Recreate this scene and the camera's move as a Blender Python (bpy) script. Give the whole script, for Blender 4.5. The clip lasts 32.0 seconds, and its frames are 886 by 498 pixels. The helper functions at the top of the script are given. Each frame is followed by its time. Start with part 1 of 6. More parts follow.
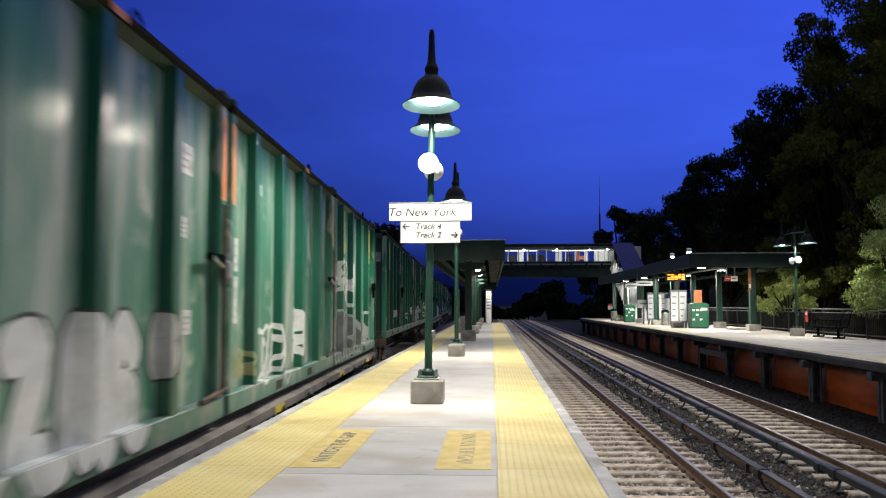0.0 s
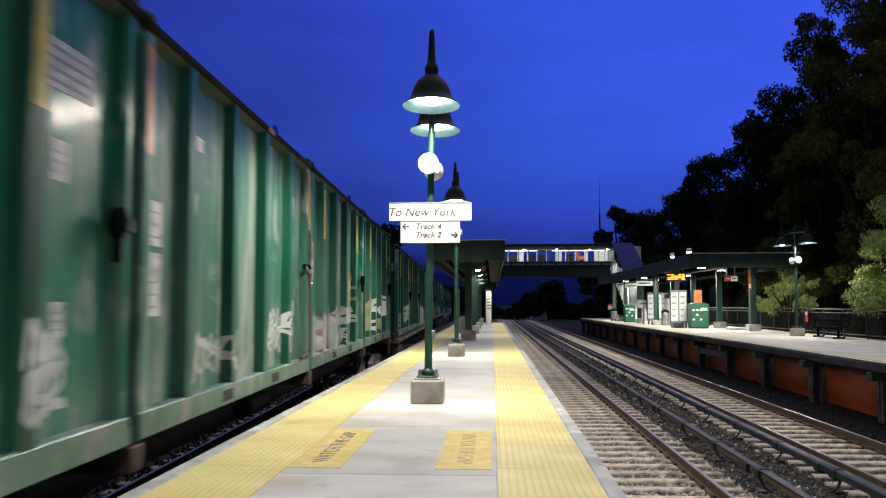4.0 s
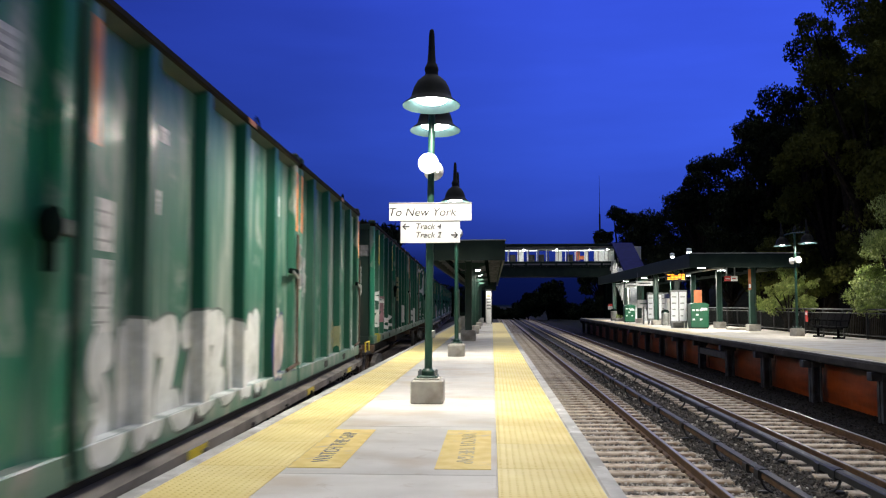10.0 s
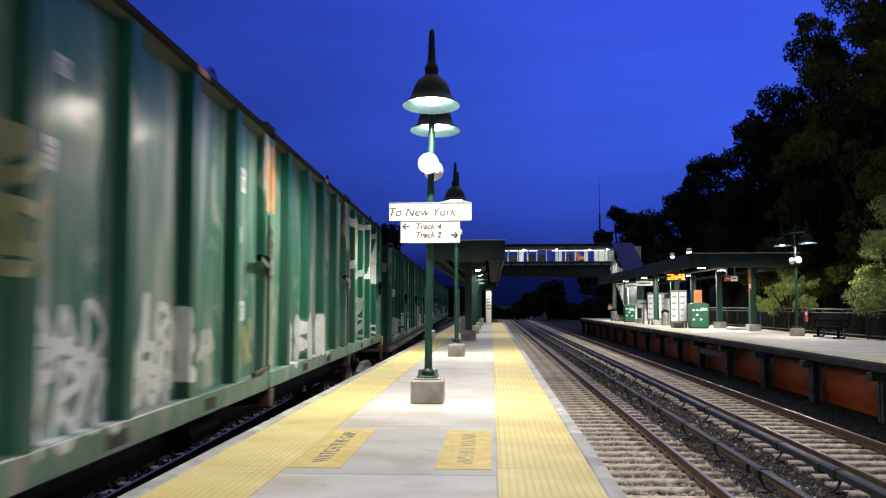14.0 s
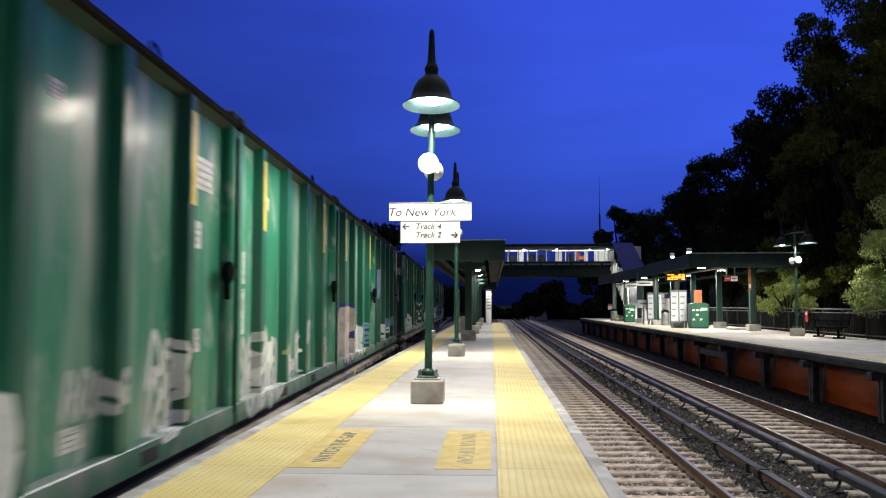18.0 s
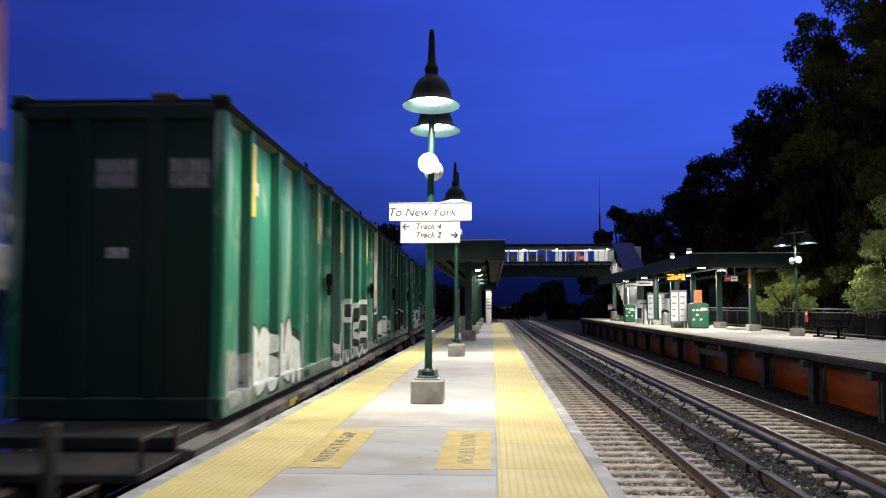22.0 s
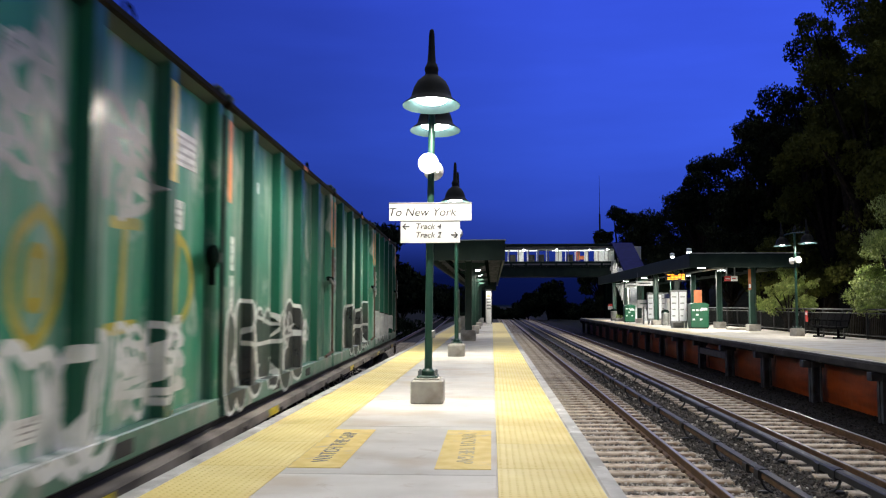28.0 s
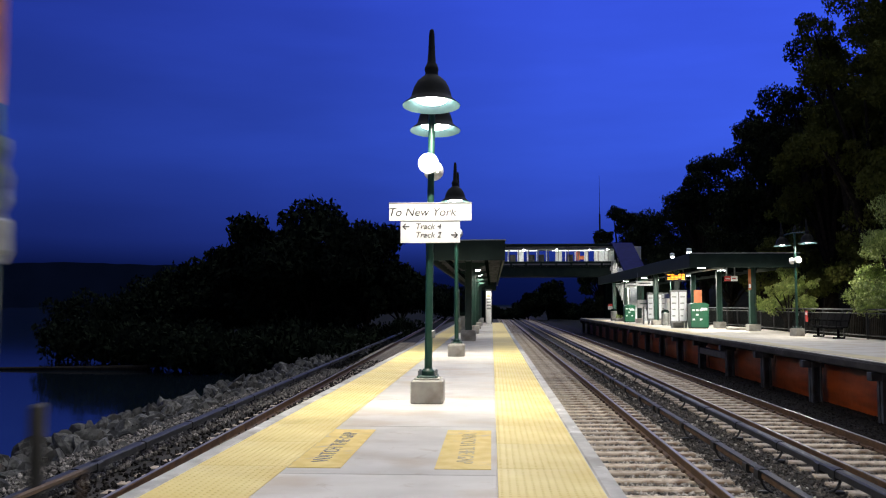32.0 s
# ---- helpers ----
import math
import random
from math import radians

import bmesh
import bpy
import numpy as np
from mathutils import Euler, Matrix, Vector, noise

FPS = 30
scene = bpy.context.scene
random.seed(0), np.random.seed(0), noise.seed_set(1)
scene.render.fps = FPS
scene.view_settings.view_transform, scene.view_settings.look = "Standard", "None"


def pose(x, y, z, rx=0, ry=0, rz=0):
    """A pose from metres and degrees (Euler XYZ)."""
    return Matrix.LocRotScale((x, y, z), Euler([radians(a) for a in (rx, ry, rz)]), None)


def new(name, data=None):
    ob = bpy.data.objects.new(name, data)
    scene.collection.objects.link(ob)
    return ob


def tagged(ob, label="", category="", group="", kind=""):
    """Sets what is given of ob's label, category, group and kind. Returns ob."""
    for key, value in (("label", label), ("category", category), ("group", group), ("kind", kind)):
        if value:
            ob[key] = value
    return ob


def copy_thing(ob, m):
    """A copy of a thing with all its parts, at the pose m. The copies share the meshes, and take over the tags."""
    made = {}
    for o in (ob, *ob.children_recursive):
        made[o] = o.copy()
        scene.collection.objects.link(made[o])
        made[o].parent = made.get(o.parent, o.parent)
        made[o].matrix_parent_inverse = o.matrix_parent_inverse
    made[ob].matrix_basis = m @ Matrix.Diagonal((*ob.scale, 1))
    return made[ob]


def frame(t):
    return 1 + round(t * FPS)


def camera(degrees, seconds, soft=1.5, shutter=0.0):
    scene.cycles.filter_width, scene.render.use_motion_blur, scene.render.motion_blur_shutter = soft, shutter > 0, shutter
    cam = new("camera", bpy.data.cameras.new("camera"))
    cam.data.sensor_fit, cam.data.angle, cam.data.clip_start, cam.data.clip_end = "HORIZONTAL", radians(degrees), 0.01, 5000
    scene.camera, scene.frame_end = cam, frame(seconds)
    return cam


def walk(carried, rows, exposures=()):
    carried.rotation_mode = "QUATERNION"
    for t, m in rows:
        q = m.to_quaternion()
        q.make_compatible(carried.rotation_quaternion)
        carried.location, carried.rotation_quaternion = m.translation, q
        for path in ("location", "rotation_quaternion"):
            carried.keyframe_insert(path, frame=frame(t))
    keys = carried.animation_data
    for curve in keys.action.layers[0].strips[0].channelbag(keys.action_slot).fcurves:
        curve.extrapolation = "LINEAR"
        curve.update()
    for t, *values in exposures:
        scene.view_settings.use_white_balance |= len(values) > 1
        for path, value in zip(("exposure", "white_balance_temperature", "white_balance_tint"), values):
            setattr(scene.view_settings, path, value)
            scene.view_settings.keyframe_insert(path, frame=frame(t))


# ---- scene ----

# ---------------------------------------------------------------- camera
cam = camera(55.8, 32.0, 1.15, 0.75)
EYE = pose(0, 0, 1.30, 90 + 3.83, 0, 3.33)
walk(cam, [(0, EYE), (32.0, EYE)], [(0, 0.0), (32.0, 0.0)])

# ---------------------------------------------------------------- world and light
world = bpy.data.worlds.new("dusk_sky")
scene.world = world
world.use_nodes = True
wn = world.node_tree
wn.nodes.clear()
w_out = wn.nodes.new("ShaderNodeOutputWorld")
w_bg = wn.nodes.new("ShaderNodeBackground")
w_tc = wn.nodes.new("ShaderNodeTexCoord")
w_sep = wn.nodes.new("ShaderNodeSeparateXYZ")
w_ramp = wn.nodes.new("ShaderNodeValToRGB")
w_side = wn.nodes.new("ShaderNodeValToRGB")
w_mul = wn.nodes.new("ShaderNodeMix")
w_mul.data_type, w_mul.blend_type = "RGBA", "MULTIPLY"
w_mul.inputs[0].default_value = 1.0
wn.links.new(w_tc.outputs["Generated"], w_sep.inputs[0])
wn.links.new(w_sep.outputs["Z"], w_ramp.inputs[0])
w_map = wn.nodes.new("ShaderNodeMapRange")
w_map.inputs[1].default_value, w_map.inputs[2].default_value = -1.0, 1.0
wn.links.new(w_sep.outputs["X"], w_map.inputs[0])
wn.links.new(w_map.outputs[0], w_side.inputs[0])
for el, (p, c) in zip([w_ramp.color_ramp.elements[0], w_ramp.color_ramp.elements[1]] + [w_ramp.color_ramp.elements.new(.5) for _ in range(4)],
                      [(0.0, (.0012, .0025, .022, 1)), (1.0, (.008, .015, .16, 1)), (.035, (.0018, .0042, .035, 1)), (.075, (.0115, .0255, .195, 1)), (.18, (.0215, .052, .385, 1)), (.36, (.0232, .0515, .440, 1))]):
    el.position, el.color = p, c
for el, (p, c) in zip([w_side.color_ramp.elements[0], w_side.color_ramp.elements[1], w_side.color_ramp.elements.new(.4), w_side.color_ramp.elements.new(.54), w_side.color_ramp.elements.new(.74), w_side.color_ramp.elements.new(.90)],
                      [(.26, .56), (.66, 1.58), (.40, .86), (.54, 1.42), (.74, 1.50), (.90, .80)]):
    el.position, el.color = p, (c * .98, c * 1.02, c, 1)
wn.links.new(w_ramp.outputs[0], w_mul.inputs[6])
wn.links.new(w_side.outputs[0], w_mul.inputs[7])
w_back = wn.nodes.new("ShaderNodeMapRange")
for k, v in ((1, -.6), (2, .5), (3, .36), (4, 1.31)):
    w_back.inputs[k].default_value = v
wn.links.new(w_sep.outputs["Y"], w_back.inputs[0])
wn.links.new(w_back.outputs[0], w_bg.inputs[1])
w_stretch = wn.nodes.new("ShaderNodeMapping")
w_stretch.inputs["Scale"].default_value = (1.6, 1.6, 9.0)
w_noise = wn.nodes.new("ShaderNodeTexNoise")
w_noise.inputs["Scale"].default_value, w_noise.inputs["Detail"].default_value = 1.6, 5
w_cloud = wn.nodes.new("ShaderNodeMapRange")
for k, v in ((1, .35), (2, .7), (3, .90), (4, 1.10)):
    w_cloud.inputs[k].default_value = v
w_thin = wn.nodes.new("ShaderNodeMix")
w_thin.data_type, w_thin.blend_type = "RGBA", "MULTIPLY"
w_thin.inputs[0].default_value = 1.0
wn.links.new(w_tc.outputs["Generated"], w_stretch.inputs[0])
wn.links.new(w_stretch.outputs[0], w_noise.inputs["Vector"])
wn.links.new(w_noise.outputs[0], w_cloud.inputs[0])
wn.links.new(w_mul.outputs[2], w_thin.inputs[6])
wn.links.new(w_cloud.outputs[0], w_thin.inputs[7])
wn.links.new(w_thin.outputs[2], w_bg.inputs[0])
wn.links.new(w_bg.outputs[0], w_out.inputs[0])

LAMP_WATT = 560.0


def bell_lamp(name, place, watt, cone=162, blend=.4, colour=(1.0, .93, .80)):
    d = bpy.data.lights.new(name, "SPOT")
    d.energy, d.shadow_soft_size, d.color = watt, .09, colour
    d.spot_size, d.spot_blend = radians(cone), blend
    o = new(name, d)
    o.location = place
    return o


def area_lamp(name, place, watt, sx, sy, colour=(1.0, .96, .86)):
    d = bpy.data.lights.new(name, "AREA")
    d.shape, d.size, d.size_y, d.energy, d.color = "RECTANGLE", sx, sy, watt, colour
    o = new(name, d)
    o.location = place
    return o


# ---------------------------------------------------------------- materials
def surface(name, c1, c2, scale=4.0, rough=.6, bump=.1, metal=0.0, stretch=(1, 1, 1), vary=0.0, fine=None, stain=None, stain_scale=.7, rough2=None, stain_at=(.5, .68), spec=.5, coat=0.0, patch=None, island=False):
    m = bpy.data.materials.new(name)
    m.use_nodes = True
    nt = m.node_tree
    b = nt.nodes["Principled BSDF"]
    tc = nt.nodes.new("ShaderNodeTexCoord")
    mp = nt.nodes.new("ShaderNodeMapping")
    mp.inputs["Scale"].default_value = stretch
    nt.links.new(tc.outputs["Object"], mp.inputs[0])
    n1 = nt.nodes.new("ShaderNodeTexNoise")
    n1.inputs["Scale"].default_value, n1.inputs["Detail"].default_value = scale, 6
    nt.links.new(mp.outputs[0], n1.inputs["Vector"])
    r = nt.nodes.new("ShaderNodeValToRGB")
    r.color_ramp.elements[0].position, r.color_ramp.elements[0].color = .33, (*c1, 1)
    r.color_ramp.elements[1].position, r.color_ramp.elements[1].color = .68, (*c2, 1)
    nt.links.new(n1.outputs[0], r.inputs[0])
    col = r.outputs[0]
    if stain:
        n3 = nt.nodes.new("ShaderNodeTexNoise")
        n3.inputs["Scale"].default_value, n3.inputs["Detail"].default_value = stain_scale, 5
        nt.links.new(mp.outputs[0], n3.inputs["Vector"])
        r3 = nt.nodes.new("ShaderNodeValToRGB")
        r3.color_ramp.elements[0].position, r3.color_ramp.elements[1].position = stain_at
        nt.links.new(n3.outputs[0], r3.inputs[0])
        mx = nt.nodes.new("ShaderNodeMix")
        mx.data_type = "RGBA"
        nt.links.new(r3.outputs[0], mx.inputs[0])
        nt.links.new(col, mx.inputs[6])
        mx.inputs[7].default_value = (*stain, 1)
        col = mx.outputs[2]
    if patch:
        n4 = nt.nodes.new("ShaderNodeTexNoise")
        n4.inputs["Scale"].default_value, n4.inputs["Detail"].default_value, n4.inputs["Roughness"].default_value = patch[1], 7, .62
        n4.inputs["Distortion"].default_value = .6
        nt.links.new(tc.outputs["Object"], n4.inputs["Vector"])
        r4 = nt.nodes.new("ShaderNodeValToRGB")
        r4.color_ramp.elements[0].position, r4.color_ramp.elements[1].position = patch[2]
        nt.links.new(n4.outputs[0], r4.inputs[0])
        m4 = nt.nodes.new("ShaderNodeMix")
        m4.data_type = "RGBA"
        nt.links.new(r4.outputs[0], m4.inputs[0])
        nt.links.new(col, m4.inputs[6])
        m4.inputs[7].default_value = (*patch[0], 1)
        col = m4.outputs[2]
    if vary:
        oi = nt.nodes.new("ShaderNodeNewGeometry" if island else "ShaderNodeObjectInfo")
        mr = nt.nodes.new("ShaderNodeMapRange")
        mr.inputs[3].default_value, mr.inputs[4].default_value = 1 - vary, 1 + vary
        nt.links.new(oi.outputs["Random Per Island" if island else "Random"], mr.inputs[0])
        hs = nt.nodes.new("ShaderNodeHueSaturation")
        nt.links.new(mr.outputs[0], hs.inputs["Value"])
        nt.links.new(col, hs.inputs["Color"])
        col = hs.outputs[0]
    nt.links.new(col, b.inputs["Base Color"])
    b.inputs["Roughness"].default_value, b.inputs["Metallic"].default_value = rough, metal
    b.inputs["Specular IOR Level"].default_value = spec
    b.inputs["Coat Weight"].default_value, b.inputs["Coat Roughness"].default_value = coat, .17
    if rough2 is not None:
        rr = nt.nodes.new("ShaderNodeMapRange")
        rr.inputs[3].default_value, rr.inputs[4].default_value = rough, rough2
        nt.links.new(n1.outputs[0], rr.inputs[0])
        nt.links.new(rr.outputs[0], b.inputs["Roughness"])
    if bump:
        n2 = nt.nodes.new("ShaderNodeTexNoise")
        n2.inputs["Scale"].default_value, n2.inputs["Detail"].default_value = fine or scale * 12, 4
        nt.links.new(tc.outputs["Object"], n2.inputs["Vector"])
        bp = nt.nodes.new("ShaderNodeBump")
        bp.inputs["Strength"].default_value, bp.inputs["Distance"].default_value = bump, .02
        nt.links.new(n2.outputs[0], bp.inputs["Height"])
        nt.links.new(bp.outputs[0], b.inputs["Normal"])
        nt.links.new(bp.outputs[0], b.inputs["Coat Normal"])
    return m


def glow(name, colour, strength):
    m = bpy.data.materials.new(name)
    m.use_nodes = True
    b = m.node_tree.nodes["Principled BSDF"]
    b.inputs["Base Color"].default_value = (*[min(1, c) * .8 for c in colour], 1)
    b.inputs["Emission Color"].default_value = (*colour, 1)
    b.inputs["Emission Strength"].default_value = strength
    return m


CONCRETE = surface("platform_concrete", (.53, .495, .445), (.67, .635, .58), 1.6, .75, .12, 0, (.8, 1.1, 1), fine=70, stain=(.50, .41, .31), stain_scale=1.2, stain_at=(.50, .74), patch=((.40, .31, .22), 4.0, (.60, .82)), vary=.06)
CONCRETE_BLOCK = surface("cast_concrete", (.33, .32, .29), (.47, .45, .41), 5, .8, .2, fine=70, stain=(.22, .20, .17), stain_scale=2)
EDGE_CONCRETE = surface("edge_concrete", (.36, .345, .32), (.54, .52, .49), 3, .75, .25, fine=60, stain=(.26, .235, .20), stain_scale=1.6, patch=((.66, .65, .63), 3.0, (.60, .68)))
YELLOW_TILE = surface("yellow_tactile", (.71, .555, .18), (.84, .71, .31), 1.6, .6, .05, vary=.05, stain=(.72, .60, .34), stain_scale=.7, stain_at=(.48, .8))
YELLOW_PAINT = surface("worn_yellow_paint", (.68, .49, .12), (.80, .62, .22), 6, .7, .1, stain=(.55, .46, .30), stain_scale=5, stain_at=(.58, .75))
DARK_PAINT = surface("worn_black_paint", (.10, .095, .10), (.30, .26, .19), 9, .6, .1)
GREY_PAINT = surface("faded_grey_paint", (.46, .37, .22), (.60, .48, .22), 9, .7, .1)
# ballast colour carries the shade along the side platform
BALLAST_DARK = surface("shade_darkened_ballast", (.003, .0027, .0024), (.014, .012, .010), 9, .9, .8, fine=40, spec=.1)
STONE_MID = surface("dull_ballast_stone", (.05, .045, .04), (.26, .24, .215), 6, .85, .1, vary=.8, island=True)
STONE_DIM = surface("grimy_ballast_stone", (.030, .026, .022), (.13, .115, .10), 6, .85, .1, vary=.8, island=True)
# stones darkened to match that shade; also the dark stones of the river track
STONE_DARK = surface("darkened_ballast_stone", (.007, .006, .0055), (.035, .031, .027), 6, .85, .1, vary=.8, island=True, spec=.1)
BALLAST = surface("ballast_ground", (.014, .012, .011), (.050, .044, .038), 9, .9, .8, fine=40, stain=(.02, .017, .013), stain_scale=1.2)
STONE = surface("ballast_stone", (.13, .115, .10), (.54, .50, .45), 6, .85, .1, vary=.7, island=True)
RIPRAP = surface("riprap_stone", (.020, .020, .019), (.15, .148, .14), 3.5, .9, .6, fine=14, vary=.65, stain=(.014, .014, .013), stain_scale=1.5)
TIE = surface("concrete_tie", (.42, .345, .26), (.64, .545, .43), 4, .8, .25, fine=40, vary=.16, stain=(.20, .13, .075), stain_scale=3, patch=((.10, .065, .04), 7, (.56, .74)))
RAIL_STEEL = surface("rusty_rail", (.060, .031, .014), (.135, .072, .032), 5, .65, .15, .2)
RAIL_TOP = surface("worn_rail_head", (.20, .19, .20), (.34, .32, .33), 3, .42, .05, .8, (6, .4, 1))
COVER = surface("third_rail_cover", (.012, .013, .014), (.030, .031, .033), 3, .5, .15, spec=.4, patch=((.07, .066, .06), 5, (.60, .76)))
POST_STEEL = surface("blue_grey_steel", (.045, .05, .06), (.085, .092, .105), 4, .55, .15, .2, stain=(.03, .028, .026), stain_scale=3)
GREEN_POST = surface("green_painted_steel", (.012, .050, .036), (.02, .07, .05), 3, .38, .05)
BELL = surface("dark_enamel", (.014, .015, .015), (.024, .025, .025), 4, .6, .05, spec=.1)
BELL_IN = surface("pale_enamel_inside", (.085, .155, .165), (.11, .19, .20), 4, .5, .02)
WEATHERED = surface("weathered_beam", (.020, .018, .016), (.07, .064, .058), 3, .85, .5, 0, (1, .4, 1), fine=20, stain=(.010, .009, .008), stain_scale=1.6, stain_at=(.42, .62), patch=((.14, .13, .12), 2.6, (.62, .74)))
PALE_YELLOW = surface("faded_yellow_strip", (.52, .44, .24), (.62, .54, .34), 1.5, .7, .05, stain=(.45, .41, .34), stain_scale=.6)
POSTER_GLOW = glow("backlit_poster", (.95, .97, 1.0), .15)
WHITE_PLASTIC = surface("white_plastic", (.74, .75, .74), (.82, .82, .81), 8, .4, .03)
SIGN_WHITE = surface("white_sign_face", (.80, .80, .79), (.86, .86, .85), 5, .35, .02)
SIGN_INK = surface("dark_sign_ink", (.022, .022, .024), (.036, .036, .038), 5, .6, 0)
STEEL = surface("galvanised_steel", (.20, .21, .21), (.34, .35, .35), 7, .5, .1, .6)
FASCIA = surface("dark_green_fascia", (.011, .024, .020), (.018, .036, .031), 2, .6, .06, spec=.2)
DARK_STEEL = surface("dark_painted_steel", (.004, .008, .007), (.007, .013, .011), 4, .9, .08, spec=.0)
BOX_GREEN = surface("container_green", (.013, .138, .078), (.042, .250, .156), .8, .26, .55, 0.0, (1, 1, .14), .20, fine=2.6, stain=(.31, .375, .335), stain_scale=3.2, rough2=.60, stain_at=(.50, .73), spec=.18, coat=.26, patch=((.36, .40, .365), 1.7, (.58, .74)))
BOX_GREY = surface("weathered_container_green", (.024, .130, .083), (.080, .230, .165), .8, .30, .55, 0.0, (1, 1, .14), .20, fine=2.6, stain=(.34, .39, .35), stain_scale=3.0, rough2=.64, stain_at=(.47, .70), spec=.18, coat=.24, patch=((.38, .41, .375), 1.5, (.56, .72)))
# less stained, darker rib green; the shaded flanks are put into this colour
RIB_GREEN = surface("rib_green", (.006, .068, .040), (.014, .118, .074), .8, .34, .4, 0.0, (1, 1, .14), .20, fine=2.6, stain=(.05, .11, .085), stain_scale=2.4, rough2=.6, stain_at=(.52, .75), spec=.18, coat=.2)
# green darkened to hold the shade of the unlit container ends
BOX_GREEN_SHADED = surface("container_shaded_green", (.003, .021, .014), (.006, .034, .022), .9, .55, .05, 0.0, (1, 1, .3), .16, stain=(.025, .03, .027), stain_scale=1.3)
RAIL_GREEN = surface("scuffed_green_rail", (.04, .14, .092), (.11, .20, .155), 2.2, .45, .15, 0, (1, 1, .6), .14, stain=(.24, .24, .22), stain_scale=2.5, stain_at=(.52, .66), patch=((.10, .075, .05), 3.5, (.62, .75)))
LID = surface("lid_olive_brown", (.008, .0075, .004), (.020, .017, .008), 2, .8, .1, stain=(.014, .008, .004), spec=.08)
WHEEL_STEEL = surface("dusty_wheel_steel", (.15, .14, .13), (.30, .285, .265), 4, .6, .3, .2, stain=(.09, .075, .06))
RUST = surface("rusty_steel", (.06, .035, .022), (.13, .085, .055), 4, .75, .3, .2, stain=(.035, .03, .028))
DECK = surface("grimy_deck_steel", (.016, .013, .011), (.045, .036, .029), 3, .7, .25, .2, stain=(.02, .017, .015), vary=.1)
SILL = surface("scuffed_sill_steel", (.13, .11, .092), (.26, .23, .20), 3, .7, .25, .1, (1, .5, 1), stain=(.04, .034, .03), stain_scale=2.0, vary=.1)
RAILING = surface("satin_black_railing", (.012, .013, .014), (.024, .025, .026), 4, .35, .05, spec=.5)
BENCH_BLACK = surface("black_bench_paint", (.005, .005, .006), (.010, .010, .011), 5, .8, .05, spec=.02)
BLACK = surface("black_grime_and_shade", (.010, .010, .010), (.025, .024, .023), 5, .7, .2)
TAPE_YELLOW = surface("yellow_reflective_tape", (.60, .46, .03), (.75, .58, .06), 5, .4, .05, stain=(.40, .32, .06), stain_scale=4)
TAPE_ORANGE = surface("orange_reflective_tape", (.60, .20, .03), (.75, .27, .05), 5, .4, .05, stain=(.4, .15, .05), stain_scale=4)
STICKER = surface("white_sticker", (.50, .51, .50), (.68, .68, .67), 14, .45, .02, stain=(.24, .25, .24), stain_scale=9)
# dirty sticker white, dimmed further for the shade on the container ends
STICKER_DIM = surface("shaded_dirty_sticker", (.15, .16, .16), (.26, .27, .27), 14, .5, .02, stain=(.09, .10, .10), stain_scale=9)
STICKER_INK = surface("sticker_ink", (.22, .22, .22), (.40, .40, .40), 10, .5, 0)
SPRAY = {
    "white": surface("white_spray", (.60, .63, .62), (.80, .82, .81), 2.5, .55, .02, stain=(.26, .30, .28), stain_scale=2.2, stain_at=(.5, .8)),
    "silver": surface("silver_spray", (.38, .40, .395), (.56, .58, .57), 2.5, .5, .02, stain=(.15, .19, .17), stain_scale=2.2, stain_at=(.48, .8)),
    "yellow": surface("yellow_spray", (.36, .31, .02), (.50, .43, .04), 3, .5, .02, stain=(.22, .24, .04)),
    "cream": surface("cream_spray", (.26, .28, .14), (.36, .37, .21), 3, .5, .02, stain=(.10, .17, .09), stain_scale=2.2),
    "pink": surface("pink_spray", (.30, .12, .16), (.38, .20, .24), 3, .5, .02, stain=(.13, .13, .12), stain_scale=2.2),
    "blue": surface("light_blue_spray", (.11, .22, .33), (.19, .31, .42), 3, .5, .02, stain=(.06, .15, .16), stain_scale=2.2),
    "peach": surface("peach_spray", (.46, .40, .37), (.60, .54, .50), 3, .5, .02, stain=(.30, .28, .26), stain_scale=2.2),
    "haze": surface("pale_blue_grey_spray", (.17, .22, .26), (.28, .33, .37), 3, .5, .02, stain=(.10, .14, .17), stain_scale=2.2),
    "smoke": surface("smoky_spray", (.10, .12, .115), (.19, .21, .205), 3, .5, .02, stain=(.05, .09, .07), stain_scale=2.2),
    "black": surface("black_spray", (.012, .016, .015), (.03, .034, .033), 3, .5, .02, stain=(.02, .05, .035)),
    "navy": surface("navy_spray", (.02, .03, .14), (.035, .05, .20), 3, .5, .02),
}


def worn(m, low, high):
    """Thin, patchy paint that lets the steel show through."""
    nt = m.node_tree
    tc = nt.nodes.new("ShaderNodeTexCoord")
    n1 = nt.nodes.new("ShaderNodeTexNoise")
    n1.inputs["Scale"].default_value, n1.inputs["Detail"].default_value, n1.inputs["Roughness"].default_value = 2.4, 8, .7
    nt.links.new(tc.outputs["Object"], n1.inputs["Vector"])
    mr = nt.nodes.new("ShaderNodeMapRange")
    for k, v in ((1, .36), (2, .62), (3, low), (4, high)):
        mr.inputs[k].default_value = v
    nt.links.new(n1.outputs[0], mr.inputs[0])
    nt.links.new(mr.outputs[0], nt.nodes["Principled BSDF"].inputs["Alpha"])


